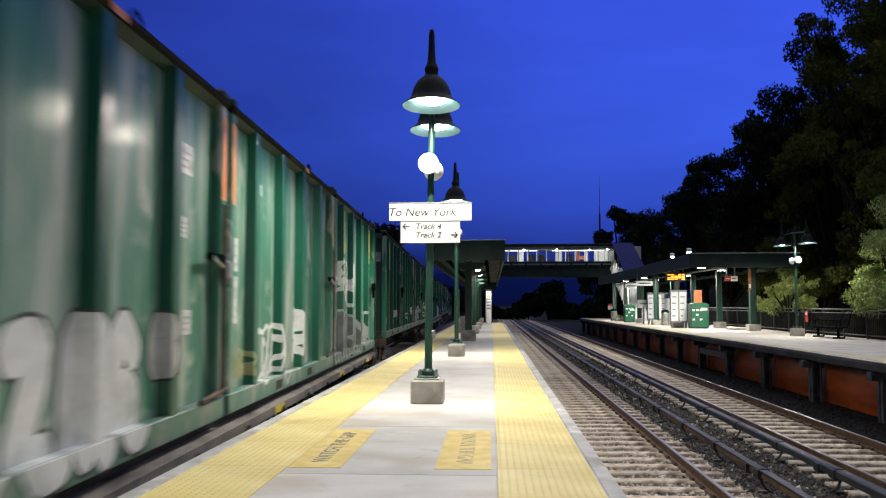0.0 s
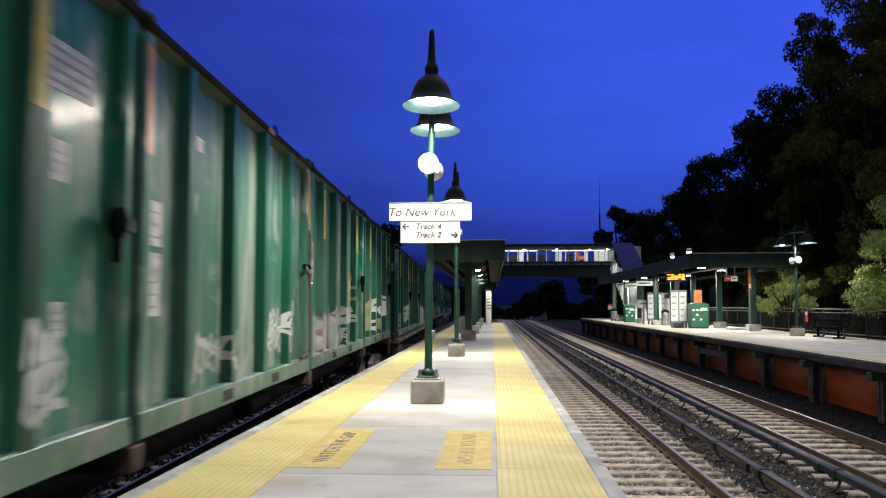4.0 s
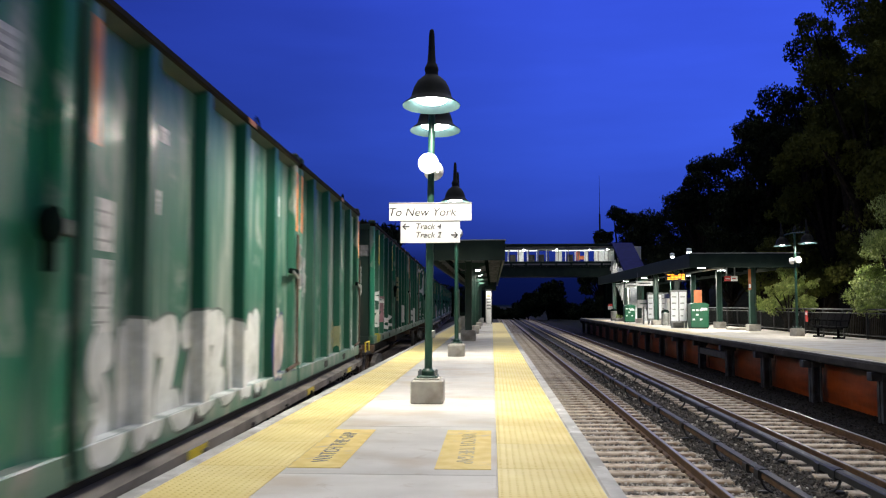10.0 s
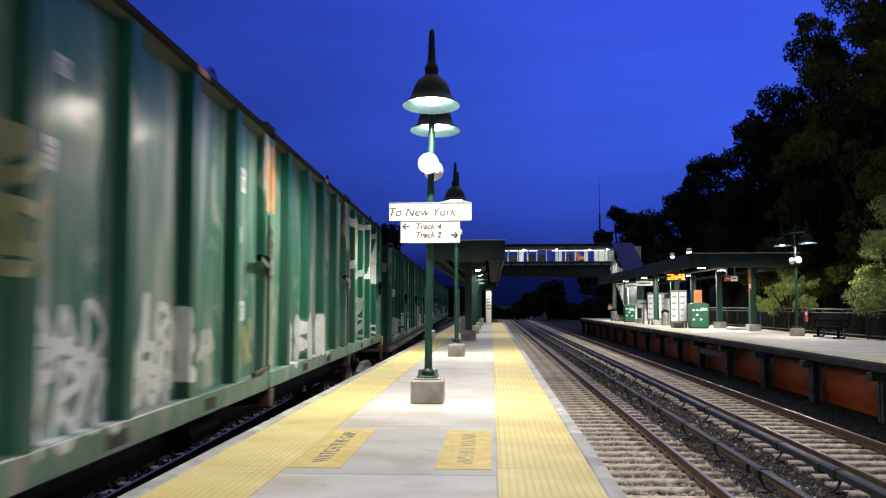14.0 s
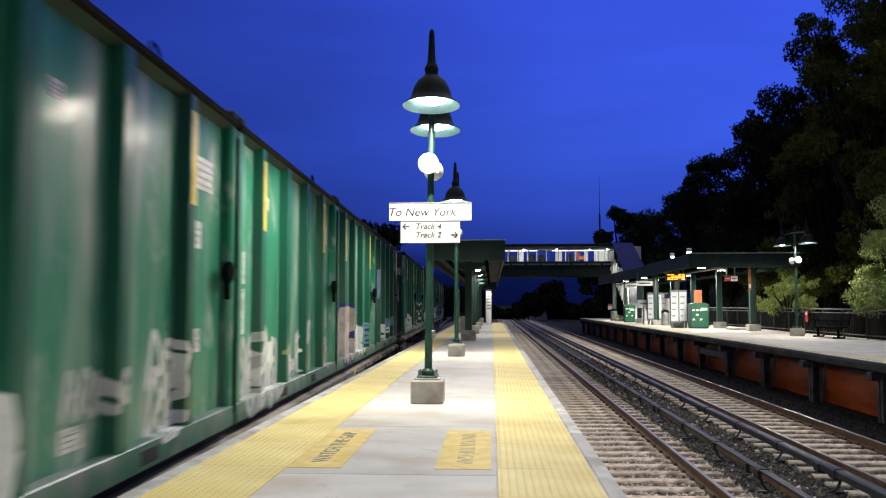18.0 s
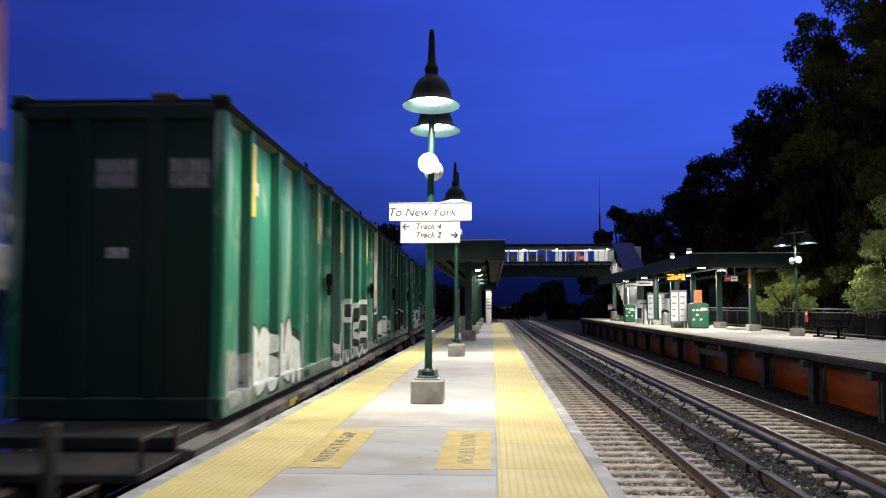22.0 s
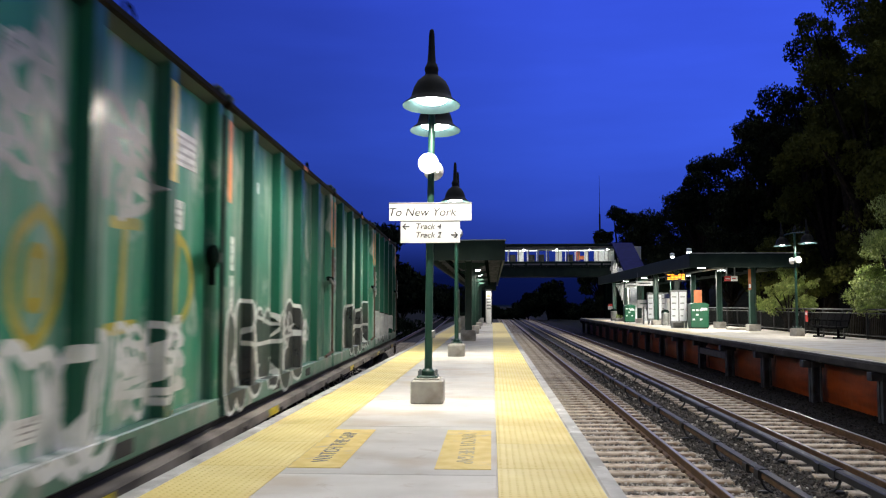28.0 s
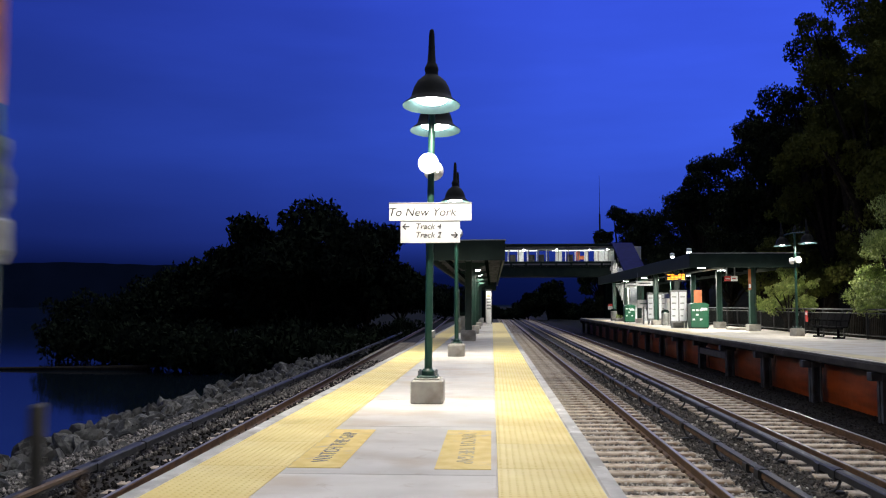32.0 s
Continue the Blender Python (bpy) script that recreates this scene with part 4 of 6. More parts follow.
def spray(parent, style, p0, p1, z0, z1, colour, width, seed, second="", word="", end=False):
    """p0, p1: panels from the front end, 0 to 5; z0, z1: parts of the height."""
    rnd = random.Random(seed)
    y0, y1 = -BOX_L / 2 + p0 * BOX_L / 5, -BOX_L / 2 + p1 * BOX_L / 5
    z0, z1 = z0 * BOX_H, z1 * BOX_H
    hgt = z1 - z0
    width *= .78 if style == "scrawl" else .92
    x = BOX_W / 2 + .004
    turn = Matrix.Translation((0, BOX_W / 2 - BOX_L / 2 - .004, 0)) @ Matrix.Rotation(radians(-90), 4, "Z") if end else None

    def lay(name, line, fill):
        """One stroke or letter as a part of the container, its fill under it."""
        for q in (line, fill):
            if turn is not None:
                q.v = [tuple(turn @ Vector(p)) for p in q.v]
            elif q.f:
                lay_on_skin(q)
        o = part(name, line.mesh(name, SPRAY[colour], fix=False), SPRAY[colour], parent, colour + " spray-paint graffiti")
        if fill.f:
            part("letter_fill", fill.mesh("letter_fill", SPRAY[second], fix=False), SPRAY[second], o, second + " sprayed fill")

    if style == "scrawl":
        for r in range(2 if hgt > .5 else 1):
            line = Shape()
            n_ = max(2, round((y1 - y0) / max(.22, hgt * .45)))
            zz = z0 + (hgt * .45 * r if hgt > .5 else 0)
            hh = hgt * (.62 if hgt > .5 else 1)
            path = scrawl(rnd, n_)
            for k in range(3):
                path.append((rnd.uniform(0, 1), rnd.uniform(0, 1.1)))
            stroke(line, [(y0 + (y1 - y0) * u, zz + hh * v) for u, v in curve_points(path, 6)], width, x + .002 * r)
            lay("graffiti_tag", line, Shape())
    elif style == "word":
        step = (y1 - y0) / len(word)
        for i, ch in enumerate(word):
            line, fill = Shape(), Shape()
            dz = rnd.uniform(-.06, .06) * hgt
            for q, g in enumerate(LETTER[ch]):
                pts = [(y0 + step * (i + (.08 if second else .22) + (.80 if second else .52) * u + .06 * v), z0 + dz + hgt * v) for u, v in (curve_points(g, 4) if len(g) > 2 and ch not in "LTAEI" else [(a[0] + (b[0] - a[0]) * k / 4, a[1] + (b[1] - a[1]) * k / 4) for a, b in zip(g, g[1:]) for k in range(4)] + [g[-1]])]
                if second:
                    fat(fill, pts, width, x + .005 + .0008 * q)
                fat(line, pts, width + (.24 if second else 0), x + .0008 * q)
            lay("graffiti_letter", line, fill)
    else:
        # swollen letters: blobs with an outline and inner lines
        n_ = max(2, round((y1 - y0) / max(.35, hgt * .72)))
        step = (y1 - y0) / n_
        for i in range(n_):
            line, fill = Shape(), Shape()
            cy, cz = y0 + step * (i + .5) + rnd.uniform(-.06, .06), (z0 + z1) / 2 + rnd.uniform(-.05, .05) * hgt
            if second:
                g = rnd.choice(BLOCKS)
                jig = [(u + rnd.uniform(-.07, .07), v + rnd.uniform(-.05, .05)) for u, v in g]
                wide = min(step * .46, hgt * .36) * rnd.uniform(.92, 1.1)
                pts = curve_points([(cy + (u - .5) * (step * 1.06 - wide), cz + (v - .5) * (hgt - wide)) for u, v in jig], 5)
                fat(line, pts, wide + width * 2.0, x + .0012 * (i % 2))
                fat(fill, pts, wide, x + .0045 + .0012 * (i % 2))
                lay("graffiti_letter", line, fill)
                continue
            ph, lob, lean = rnd.uniform(0, 6), rnd.choice((2, 3, 3, 4)), rnd.uniform(-.25, .25)
            wx, wz = rnd.uniform(.46, .60), rnd.uniform(.42, .54)
            hull = []
            for k in range(22):
                a = 2 * math.pi * k / 22
                sq = 1 / max(abs(math.cos(a)), abs(math.sin(a))) ** .55
                r = (1 + .16 * math.sin(lob * a + ph)) * sq
                hull.append((cy + step * wx * r * math.cos(a) + lean * step * math.sin(a), cz + hgt * wz * r * math.sin(a)))
            u = rnd.uniform(-.2, .2)
            inner = [(cy + step * (u - .1), cz - hgt * .4), (cy + step * (u + rnd.uniform(-.2, .2)), cz - hgt * .05), (cy + step * rnd.uniform(-.3, .3), cz + hgt * .3), (cy + step * .3, cz + hgt * rnd.uniform(-.1, .2))]
            stroke(line, curve_points(hull + hull[:1] + inner, 2), width, x + .003 + .0008 * (i % 3), False)
            lay("graffiti_letter", line, fill)


SHIFT = [(0, -10.5), (1.5, .15), (6.5, 35.42), (11.0, 66.55), (16.5, 104.5), (20.5, 131.85), (25.0, 162.1), (30.5, 198.5), (31.5, 205.35), (32.0, 208.75)]
FIRST_END = 13.5
MOVERS = []


def on_track(y, z):
    """The pose on the bend: straight along the platform behind the camera, turning off gently ahead of it."""
    r = math.sqrt(y * y + 16)
    return pose(-SIDE - BOX_W / 2 - .031 * (y + r) / 2, y, z, 0, 0, math.degrees(math.atan(.031 * (1 + y / r) / 2)))


def car_end(k):
    return FIRST_END + k * CAR


def load_box(k, i, gear, tags, placards=False):
    src = DOOR_BOX if gear else PLAIN_BOX
    y = car_end(k) - (3 - i) * BOX - BOX_L / 2 - {3: .1 * i, 4: .06 * i, 5: (-.75, -.55, -.22, -.09)[i]}.get(k, 0)
    t = copy_thing(src, on_track(y, BASE[k]))
    MOVERS.append((t, y))
    if placards:
        xs_ = BOX_W / 2 - .128
        for z0, z1 in ((1.62, 2.02), (1.00, 1.56)):
            p = part("placard", Shape().box(xs_, xs_ + .008, -BOX_L / 2 + .26, -BOX_L / 2 + .70, z0, z1, .002), STICKER, t, "white paper placard")
            for q in range(3):
                part("bar", Shape().box(xs_ + .006, xs_ + .011, -BOX_L / 2 + .31, -BOX_L / 2 + .62, z0 + .07 + .11 * q, z0 + .09 + .11 * q), STICKER_INK, p)
    for n_, tg in enumerate(tags):
        spray(t, *tg[:7], 100 * k + 10 * i + n_, *tg[7:])
    return t


S_, B_, W_ = "scrawl", "bubble", "word"
# first car
load_box(0, 0, 1, [])
load_box(0, 1, 1, [(B_, .0, 3.6, .02, .34, "black", .035, "white"), (B_, 3.7, 4.3, .16, .33, "black", .03, "silver")])
load_box(0, 2, 1, [(S_, .2, .8, .10, .20, "cream", .08), (B_, 1.2, 2.3, .06, .26, "white", .08), (S_, 2.7, 3.3, .10, .30, "white", .14)], True)
load_box(0, 3, 0, [(B_, .0, 2.9, .02, .29, "silver", .055, "smoke"), (B_, 3.1, 4.6, .05, .30, "silver", .08), (S_, .3, 1.1, .42, .63, "white", .08), (S_, 1.5, 2.4, .33, .64, "white", .10)])
# second car
load_box(1, 0, 0, [(S_, .1, .6, .11, .23, "white", .07), (S_, .95, 1.45, .06, .30, "silver", .13), (S_, 1.9, 2.2, .12, .22, "silver", .06), (S_, 2.3, 3.4, .18, .27, "white", .09), (S_, 3.9, 4.4, .10, .27, "white", .08)])
load_box(1, 1, 1, [(S_, 1.0, 2.2, .10, .22, "silver", .06), (S_, 3.3, 4.3, .12, .28, "white", .05)], True)
load_box(1, 2, 0, [(B_, .4, 2.0, .05, .28, "pink", .05, "silver"), (S_, 1.6, 3.9, .20, .30, "silver", .10), (S_, 2.6, 3.4, .06, .16, "silver", .05), (S_, 3.3, 3.9, .32, .52, "cream", .08)])
load_box(1, 3, 0, [(S_, .1, 1.0, .10, .36, "cream", .20), (S_, 1.3, 2.3, .10, .38, "white", .10), (S_, 2.4, 2.9, .09, .18, "cream", .14), (B_, 2.9, 4.0, .20, .39, "white", .10), (B_, 4.05, 4.65, .05, .21, "cream", .04, "cream")])
# third car
load_box(2, 0, 0, [(B_, .1, 1.2, .03, .27, "silver", .15), (S_, 2.0, 4.7, .12, .33, "white", .10), (S_, 1.72, 2.3, .32, .50, "silver", .08, "", "", True)])
load_box(2, 1, 0, [(S_, 4.2, 4.5, .10, .14, "silver", .03)])
load_box(2, 2, 1, [(B_, .0, 3.7, .02, .33, "smoke", .03, "white"), (B_, 3.9, 4.7, .06, .30, "navy", .04, "peach")], True)
load_box(2, 3, 1, [(S_, .1, .7, .40, .56, "silver", .10), (S_, 2.6, 3.4, .09, .23, "cream", .09), (S_, 4.1, 4.7, .05, .26, "white", .08)], True)
# fourth car
load_box(3, 0, 0, [(B_, .1, 1.5, .27, .42, "white", .10), (S_, .1, .9, .13, .25, "white", .12), (S_, 1.5, 2.3, .14, .38, "pink", .11), (S_, 1.6, 2.2, .20, .38, "white", .06), (S_, 2.1, 3.9, .10, .22, "white", .10), (S_, .5, 1.1, .015, .06, "yellow", .14)])
load_box(3, 1, 1, [(S_, .2, 1.1, .36, .62, "cream", .12), (S_, .9, 1.7, .05, .30, "white", .11), (S_, 1.9, 2.9, .08, .32, "white", .12), (S_, 3.1, 3.6, .15, .26, "silver", .10), (S_, 4.1, 4.7, .12, .26, "cream", .12)], True)
load_box(3, 2, 1, [(S_, .1, .5, .12, .40, "cream", .10), (B_, 1.0, 3.4, .05, .27, "smoke", .03, "white")])
load_box(3, 3, 0, [(W_, .1, 4.6, .52, .92, "white", .15, "", "DDID"), (S_, 1.2, 2.3, .10, .36, "silver", .08), (S_, 3.0, 4.6, .08, .18, "white", .06)])
# fifth car
load_box(4, 0, 0, [(S_, .1, .9, .06, .25, "silver", .10), (B_, 1.0, 1.8, .04, .24, "white", .13), (S_, 2.4, 3.0, .14, .26, "silver", .09), (S_, 3.4, 3.9, .03, .29, "white", .10), (S_, .3, .9, .49, .55, "white", .08), (B_, 1.77, 2.85, .17, .46, "smoke", .025, "haze", "", True), (B_, 1.77, 2.85, .18, .38, "silver", .02, "", "", True)])
load_box(4, 1, 0, [(B_, .2, 1.7, .02, .26, "silver", .13), (S_, .6, 1.6, .04, .24, "white", .10), (S_, 1.8, 2.3, .18, .22, "cream", .08), (S_, 1.9, 2.4, .06, .19, "white", .12), (S_, 2.6, 2.8, .07, .25, "white", .08), (S_, 2.9, 3.5, .20, .31, "silver", .14), (S_, 4.0, 4.7, .05, .2, "silver", .06)], True)
load_box(4, 2, 0, [(B_, .6, 1.95, .01, .38, "navy", .09, "peach"), (B_, 2.2, 3.3, .04, .26, "smoke", .03, "white"), (S_, 3.5, 3.9, .08, .24, "blue", .08), (S_, 4.0, 4.6, .34, .52, "white", .09), (S_, 4.0, 4.7, .12, .30, "white", .09), (S_, .9, 1.3, .42, .54, "cream", .12)])
load_box(4, 3, 1, [(S_, .2, 1.5, .46, .69, "blue", .12), (S_, 2.5, 4.3, .19, .27, "blue", .11), (B_, 1.6, 2.4, .06, .20, "white", .10), (S_, 2.7, 3.1, .12, .19, "white", .09), (S_, 3.9, 4.3, .05, .22, "silver", .09)], True)
# sixth car
load_box(5, 0, 0, [(S_, .1, .8, .04, .18, "silver", .12), (B_, .9, 2.9, .02, .29, "black", .045, "white"), (S_, 4.1, 4.5, .14, .2, "cream", .10)])
load_box(5, 1, 0, [(W_, .0, 4.15, .06, .31, "white", .32, "black", "LATCE"), (B_, 4.2, 4.8, .10, .24, "white", .05)])
load_box(5, 2, 0, [(S_, .55, .85, .28, .97, "peach", .15), (B_, .0, 1.0, .02, .28, "white", .06, "black"), (S_, 1.3, 2.2, .06, .20, "white", .09), (S_, 2.5, 3.4, .06, .24, "white", .10), (S_, 3.6, 4.3, .10, .24, "silver", .10)])
load_box(5, 3, 0, [(B_, .2, 3.8, .03, .29, "white", .065, "black"), (S_, 4.0, 4.7, .10, .22, "silver", .06)])
# last car
load_box(6, 0, 0, [(W_, .15, 4.85, .28, .53, "yellow", .11, "", "DROID"), (B_, .4, 3.2, .02, .29, "white", .12), (S_, 3.3, 4.4, .08, .30, "white", .09), (S_, 2.1, 2.7, .55, .85, "silver", .12), (S_, 3.1, 3.8, .55, .82, "silver", .12)])
load_box(6, 1, 1, [(B_, .0, 3.0, .02, .36, "white", .055, "black"), (S_, .2, 2.8, .06, .30, "silver", .07), (S_, 3.1, 3.7, .14, .28, "white", .07)], True)
load_box(6, 2, 1, [(S_, .8, 1.5, .08, .30, "silver", .12), (B_, 1.5, 4.1, .02, .34, "white", .055, "black"), (S_, 1.7, 3.9, .08, .28, "silver", .07)], True)
load_box(6, 3, 1, [(B_, .0, 2.9, .03, .30, "black", .03, "silver"), (B_, 3.3, 4.6, .10, .24, "white", .03, "white")], True)
for src in (DOOR_BOX, PLAIN_BOX):
    for o in list(src.children_recursive) + [src]:
        bpy.data.objects.remove(o)

# flat cars, built from their front end backwards along +y; one kind has deep side sills, the other an open frame
CAR_L = 4 * BOX + .10
WHEEL_R = .48
WHEELS = []


def flat_car(sills, label):
    fc = thing("flat_car", label, "railway wagon", "flat cars", at=pose(0, -300, DECK_Z))
    W2 = 1.22 if sills else 1.02
    wheel_z = TOP4 - DECK_Z + .003 + WHEEL_R
    # deck coloured black so its edge reads as the shaded gap under the containers
    part("deck", Shape().box(-W2 + .14, W2 - .14, -.10, CAR_L, -.14, -.02, .01), BLACK, fc)
    for sx in (-1, 1):
        if sills:
            ss = part("side_sill", Shape().prism([(sx * (W2 - .16), -.11), (sx * W2, -.145), (sx * (W2 + .05), -.145), (sx * (W2 + .05), -.255), (sx * (W2 - .04), -.29), (sx * (W2 - .06), -.27), (sx * (W2 - .16), -.14)], 1, -.1, CAR_L - .05), SILL, fc, "brown rusty side sill")
            for k in range(16):
                y = .9 + k * (CAR_L - 2) / 15
                part("stake_pocket", Shape().box(sx * (W2 + .05) - .03, sx * (W2 + .05) + .03, y - .05, y + .05, -.258, -.20, .01), DECK, ss)
            for y in (4.2, 9.6, 17.3, 23.1, 27.6):
                part("sill_marking", Shape().box(sx * (W2 + .05) - .002, sx * (W2 + .05) + .004, y, y + .55, -.25, -.15), TAPE_YELLOW, ss, "yellow conspicuity mark")
        else:
            for k in range(5):
                y = .2 + k * BOX - (.3 if k == 4 else 0)
                part("bolster", Shape().box(min(sx * .3, sx * 1.22), max(sx * .3, sx * 1.22), y - .12, y + .12, -.24, -.02, .015), RUST, fc)
    for sy, ye in ((-1, -.10), (1, CAR_L)):
        part("end_platform", Shape().box(-1.15, 1.15, min(ye, ye + sy * 1.05), max(ye, ye + sy * 1.05), -.24, -.16, .01), DECK, fc, "open end platform")
        part("coupler", Shape().box(-.12, .12, min(ye - sy * .2, ye + sy * 1.5), max(ye - sy * .2, ye + sy * 1.5), -.48, -.28, .03), RUST, fc)
        part("end_rail", Shape().tube([(1.12, ye + sy * .12, -.2), (1.12, ye + sy * .12, .10), (1.12, ye + sy * .95, .10), (1.12, ye + sy * .95, -.2)], .022, 6), TAPE_YELLOW if not sills else RUST, fc, "yellow grab rail" if not sills else "")
        part("step", Shape().tube([(1.12, ye + sy * .4, -.2), (1.12, ye + sy * .4, -.62), (1.12, ye + sy * .85, -.62), (1.12, ye + sy * .85, -.2)], .022, 6), RUST, fc)
    part("brake_stand", Shape().box(.90, .99, CAR_L + .64, CAR_L + .73, -.2, .58, .02), BLACK, fc, "dark hand brake stand")
    part("centre_sill", Shape().prism([(-.38, -.14), (.38, -.14), (.28, -.66), (-.28, -.66)], 1, .4, CAR_L - .5), BLACK, fc)
    part("brake_tank", Shape().rod((.45, 13.7, -.46), (.45, 14.9, -.46), .16, .16, 14), BLACK, fc, smooth=True)
    for ty in (2.9, CAR_L - 3.0):
        bg = part("bogie", Shape().box(-.95, .95, ty - .22, ty + .22, -.66, -.44, .03), RUST, fc, "rusty bogie with sprung side frames")
        for sx in (-1, 1):
            part("side_frame", Shape().prism([(ty - 1.3, -.62), (ty - .55, -.44), (ty + .55, -.44), (ty + 1.3, -.62), (ty + 1.3, -.78), (ty + .75, -.76), (ty + .38, -.92), (ty - .38, -.92), (ty - .75, -.76), (ty - 1.3, -.78)], 0, sx * 1.02 - .07, sx * 1.02 + .07), WHEEL_STEEL, bg)
            for k in (-1, 0, 1):
                part("spring", Shape().lathe([(.07, -.84), (.085, -.81), (.07, -.78), (.085, -.75), (.07, -.72), (.085, -.69), (.07, -.66), (.085, -.63), (.07, -.60)], 10, Matrix.Translation((sx * 1.06, ty + .18 * k, 0))), STEEL, bg)
        for wy in (ty - .9, ty + .9):
            ws_ = Shape()
            for sx in (-1, 1):
                m = Matrix.Translation((sx * (G - .01), 0, 0)) @ Matrix.Rotation(radians(90 * sx), 4, "Y")
                ws_.lathe([(.0, -.02), (.10, -.02), (.14, .02), (.32, .035), (.37, -.02), (WHEEL_R, -.02), (WHEEL_R - .008, -.10), (WHEEL_R + .028, -.11), (WHEEL_R + .02, -.14), (.37, -.14), (.32, -.09), (.0, -.09)], 20, m)
                for k in range(3):
                    a = k * 2.1
                    ws_.rod((sx * (G + .03), .22 * math.cos(a), .22 * math.sin(a)), (sx * (G - .1), .22 * math.cos(a), .22 * math.sin(a)), .035, .035, 6)
            ws_.rod((-G - .28, 0, 0), (G + .28, 0, 0), .075, .075, 10)
            w = part("wheelset", ws_, WHEEL_STEEL, bg, "steel wheelset", smooth=True)
            w.location = (0, wy, wheel_z)
    for o in fc.children_recursive:
        if o.name.startswith("wheelset"):
            o.location.y -= CAR_L / 2
        else:
            o.data.transform(Matrix.Translation((0, -CAR_L / 2, 0)))
    return fc


sill_car = flat_car(True, "long grimy flat car with brown side sills carrying containers")
open_car = flat_car(False, "open-framed dark flat car carrying containers")
for k in range(7):
    y = car_end(k) - CAR_L + .05
    c = copy_thing(open_car if k in (1, 3) else sill_car, on_track(y + CAR_L / 2, BASE[k]))
    MOVERS.append((c, y + CAR_L / 2))
    for o in c.children_recursive:
        if o.name.startswith("wheelset"):
            o.location.z += DECK_Z - BASE[k]
            WHEELS.append(o)
        elif k == 1 and o.name.startswith("end_rail"):
            o.material_slots[0].link = "OBJECT"
            o.material_slots[0].material = RUST
            tagged(o, "rust-red grab rail")
for src in (sill_car, open_car):
    for o in list(src.children_recursive) + [src]:
        bpy.data.objects.remove(o)

# ---------------------------------------------------------------- island platform canopy
CY0, CY1 = 26.0, 62.0
cn = thing("platform_canopy", "long dark green canopy on a row of steel columns", "canopy", kind="structure")
CX0, CX1 = -2.05, .42
part("roof_deck", Shape().box(CX0 + .08, CX1 - .08, CY0 + .1, CY1, 3.10, 3.22), DARK_STEEL, cn)
part("fascia_front", Shape().prism([(CX0, 2.69), (CX1, 2.69), (CX1, 3.30), (CX0, 3.30)], 1, CY0, CY0 + .10), FASCIA, cn, "deep dark green fascia board")
for x in (CX0, CX1 - .08):
    part("fascia_side", Shape().box(x, x + .08, CY0 + .1, CY1, 2.70, 3.28, .01), FASCIA, cn)
part("fascia_cap", Shape().box(CX0 - .03, CX1 + .03, CY0 - .03, CY0 + .13, 3.30, 3.335, .008), STEEL, cn)
for k in range(17):
    y = CY0 + 1.0 + k * 2.0
    part("purlin", Shape().box(CX0 + .08, CX1 - .08, y - .05, y + .05, 2.90, 3.10, .008), STEEL, cn)
for x in (CX0 + .55, CX1 - .6):
    part("beam", Shape().box(x - .06, x + .06, CY0 + .1, CY1, 2.78, 2.90, .008), DARK_STEEL, cn)
for k in range(5):
    y = 31.0 + k * 7.4
    col = part("column", Shape().box(-.99, -.73, y - .02, y + .02, .38, 2.95).box(-.99, -.96, y - .14, y + .14, .38, 2.95, .004).box(-.76, -.73, y - .14, y + .14, .38, 2.95, .004), GREEN_POST, cn, "green steel column")
    part("column_footing", Shape().box(-1.14, -.58, y - .3, y + .3, -.01, .38, .025), CONCRETE_BLOCK, col, "grey concrete footing")
    part("bracket", Shape().prism([(-1.6, 2.86), (.0, 2.86), (-.68, 2.60), (-1.05, 2.60)], 1, y - .03, y + .03), GREEN_POST, col)
part("end_frame", Shape().box(CX0 + .1, CX1 - .1, CY1 - .12, CY1 - .002, 2.36, 3.10, .02), FASCIA, cn, "dark frame closing the canopy end")
for k in range(5):
    y = 36.4 + k * 6.2
    dl = thing("downlight", "small round canopy light, lit", "ceiling light", "island canopy lights", at=pose(-.60, y, 2.84))
    part("housing", Shape().lathe([(0, .06), (.13, .06), (.15, .0), (.13, -.02), (0, -.02)], 16), STEEL, dl, smooth=True)
    part("lens", Shape().lathe([(.12, -.021), (.09, -.07), (0, -.08)], 16), TUBE_GLOW, dl, smooth=True)
for y in (36.4, 45.0, 54.0):
    area_lamp("canopy_light", (-.60, y, 2.72), 70, .4, 3.0)

# lit waiting shelter at the end of the canopy
sh = thing("waiting_shelter", "narrow lit white booth under the canopy end", "shelter")
part("back_wall", Shape().box(-.40, -.02, 59.4, 59.5, 0, 2.3, .01), WHITE_PLASTIC, sh)
part("roof", Shape().box(-.44, .02, 58.0, 59.6, 2.3, 2.4, .01), STEEL, sh)
for x in (-.40, -.02):
    part("post", Shape().box(x - .025, x + .025, 58.05, 58.1, 0, 2.3), STEEL, sh)
part("side_panel", Shape().box(-.43, -.40, 58.1, 59.4, .2, 2.2), PAPER, sh)
for q in range(5):
    part("notice", Shape().box(-.36, -.08, 59.385, 59.398, 1.0 + q * .22, 1.12 + q * .22), ORANGE_SIGN if q == 4 else STEEL, sh, "small notice on the booth wall")
area_lamp("shelter_light", (-.21, 58.8, 2.26), 26, .3, 1.0)
part("end_strip", Shape().box(P_L + .95, .03, P_END - 2.2, P_END - 1.3, -.01, .004), PALE_YELLOW, plat, "yellow strip across the platform end")

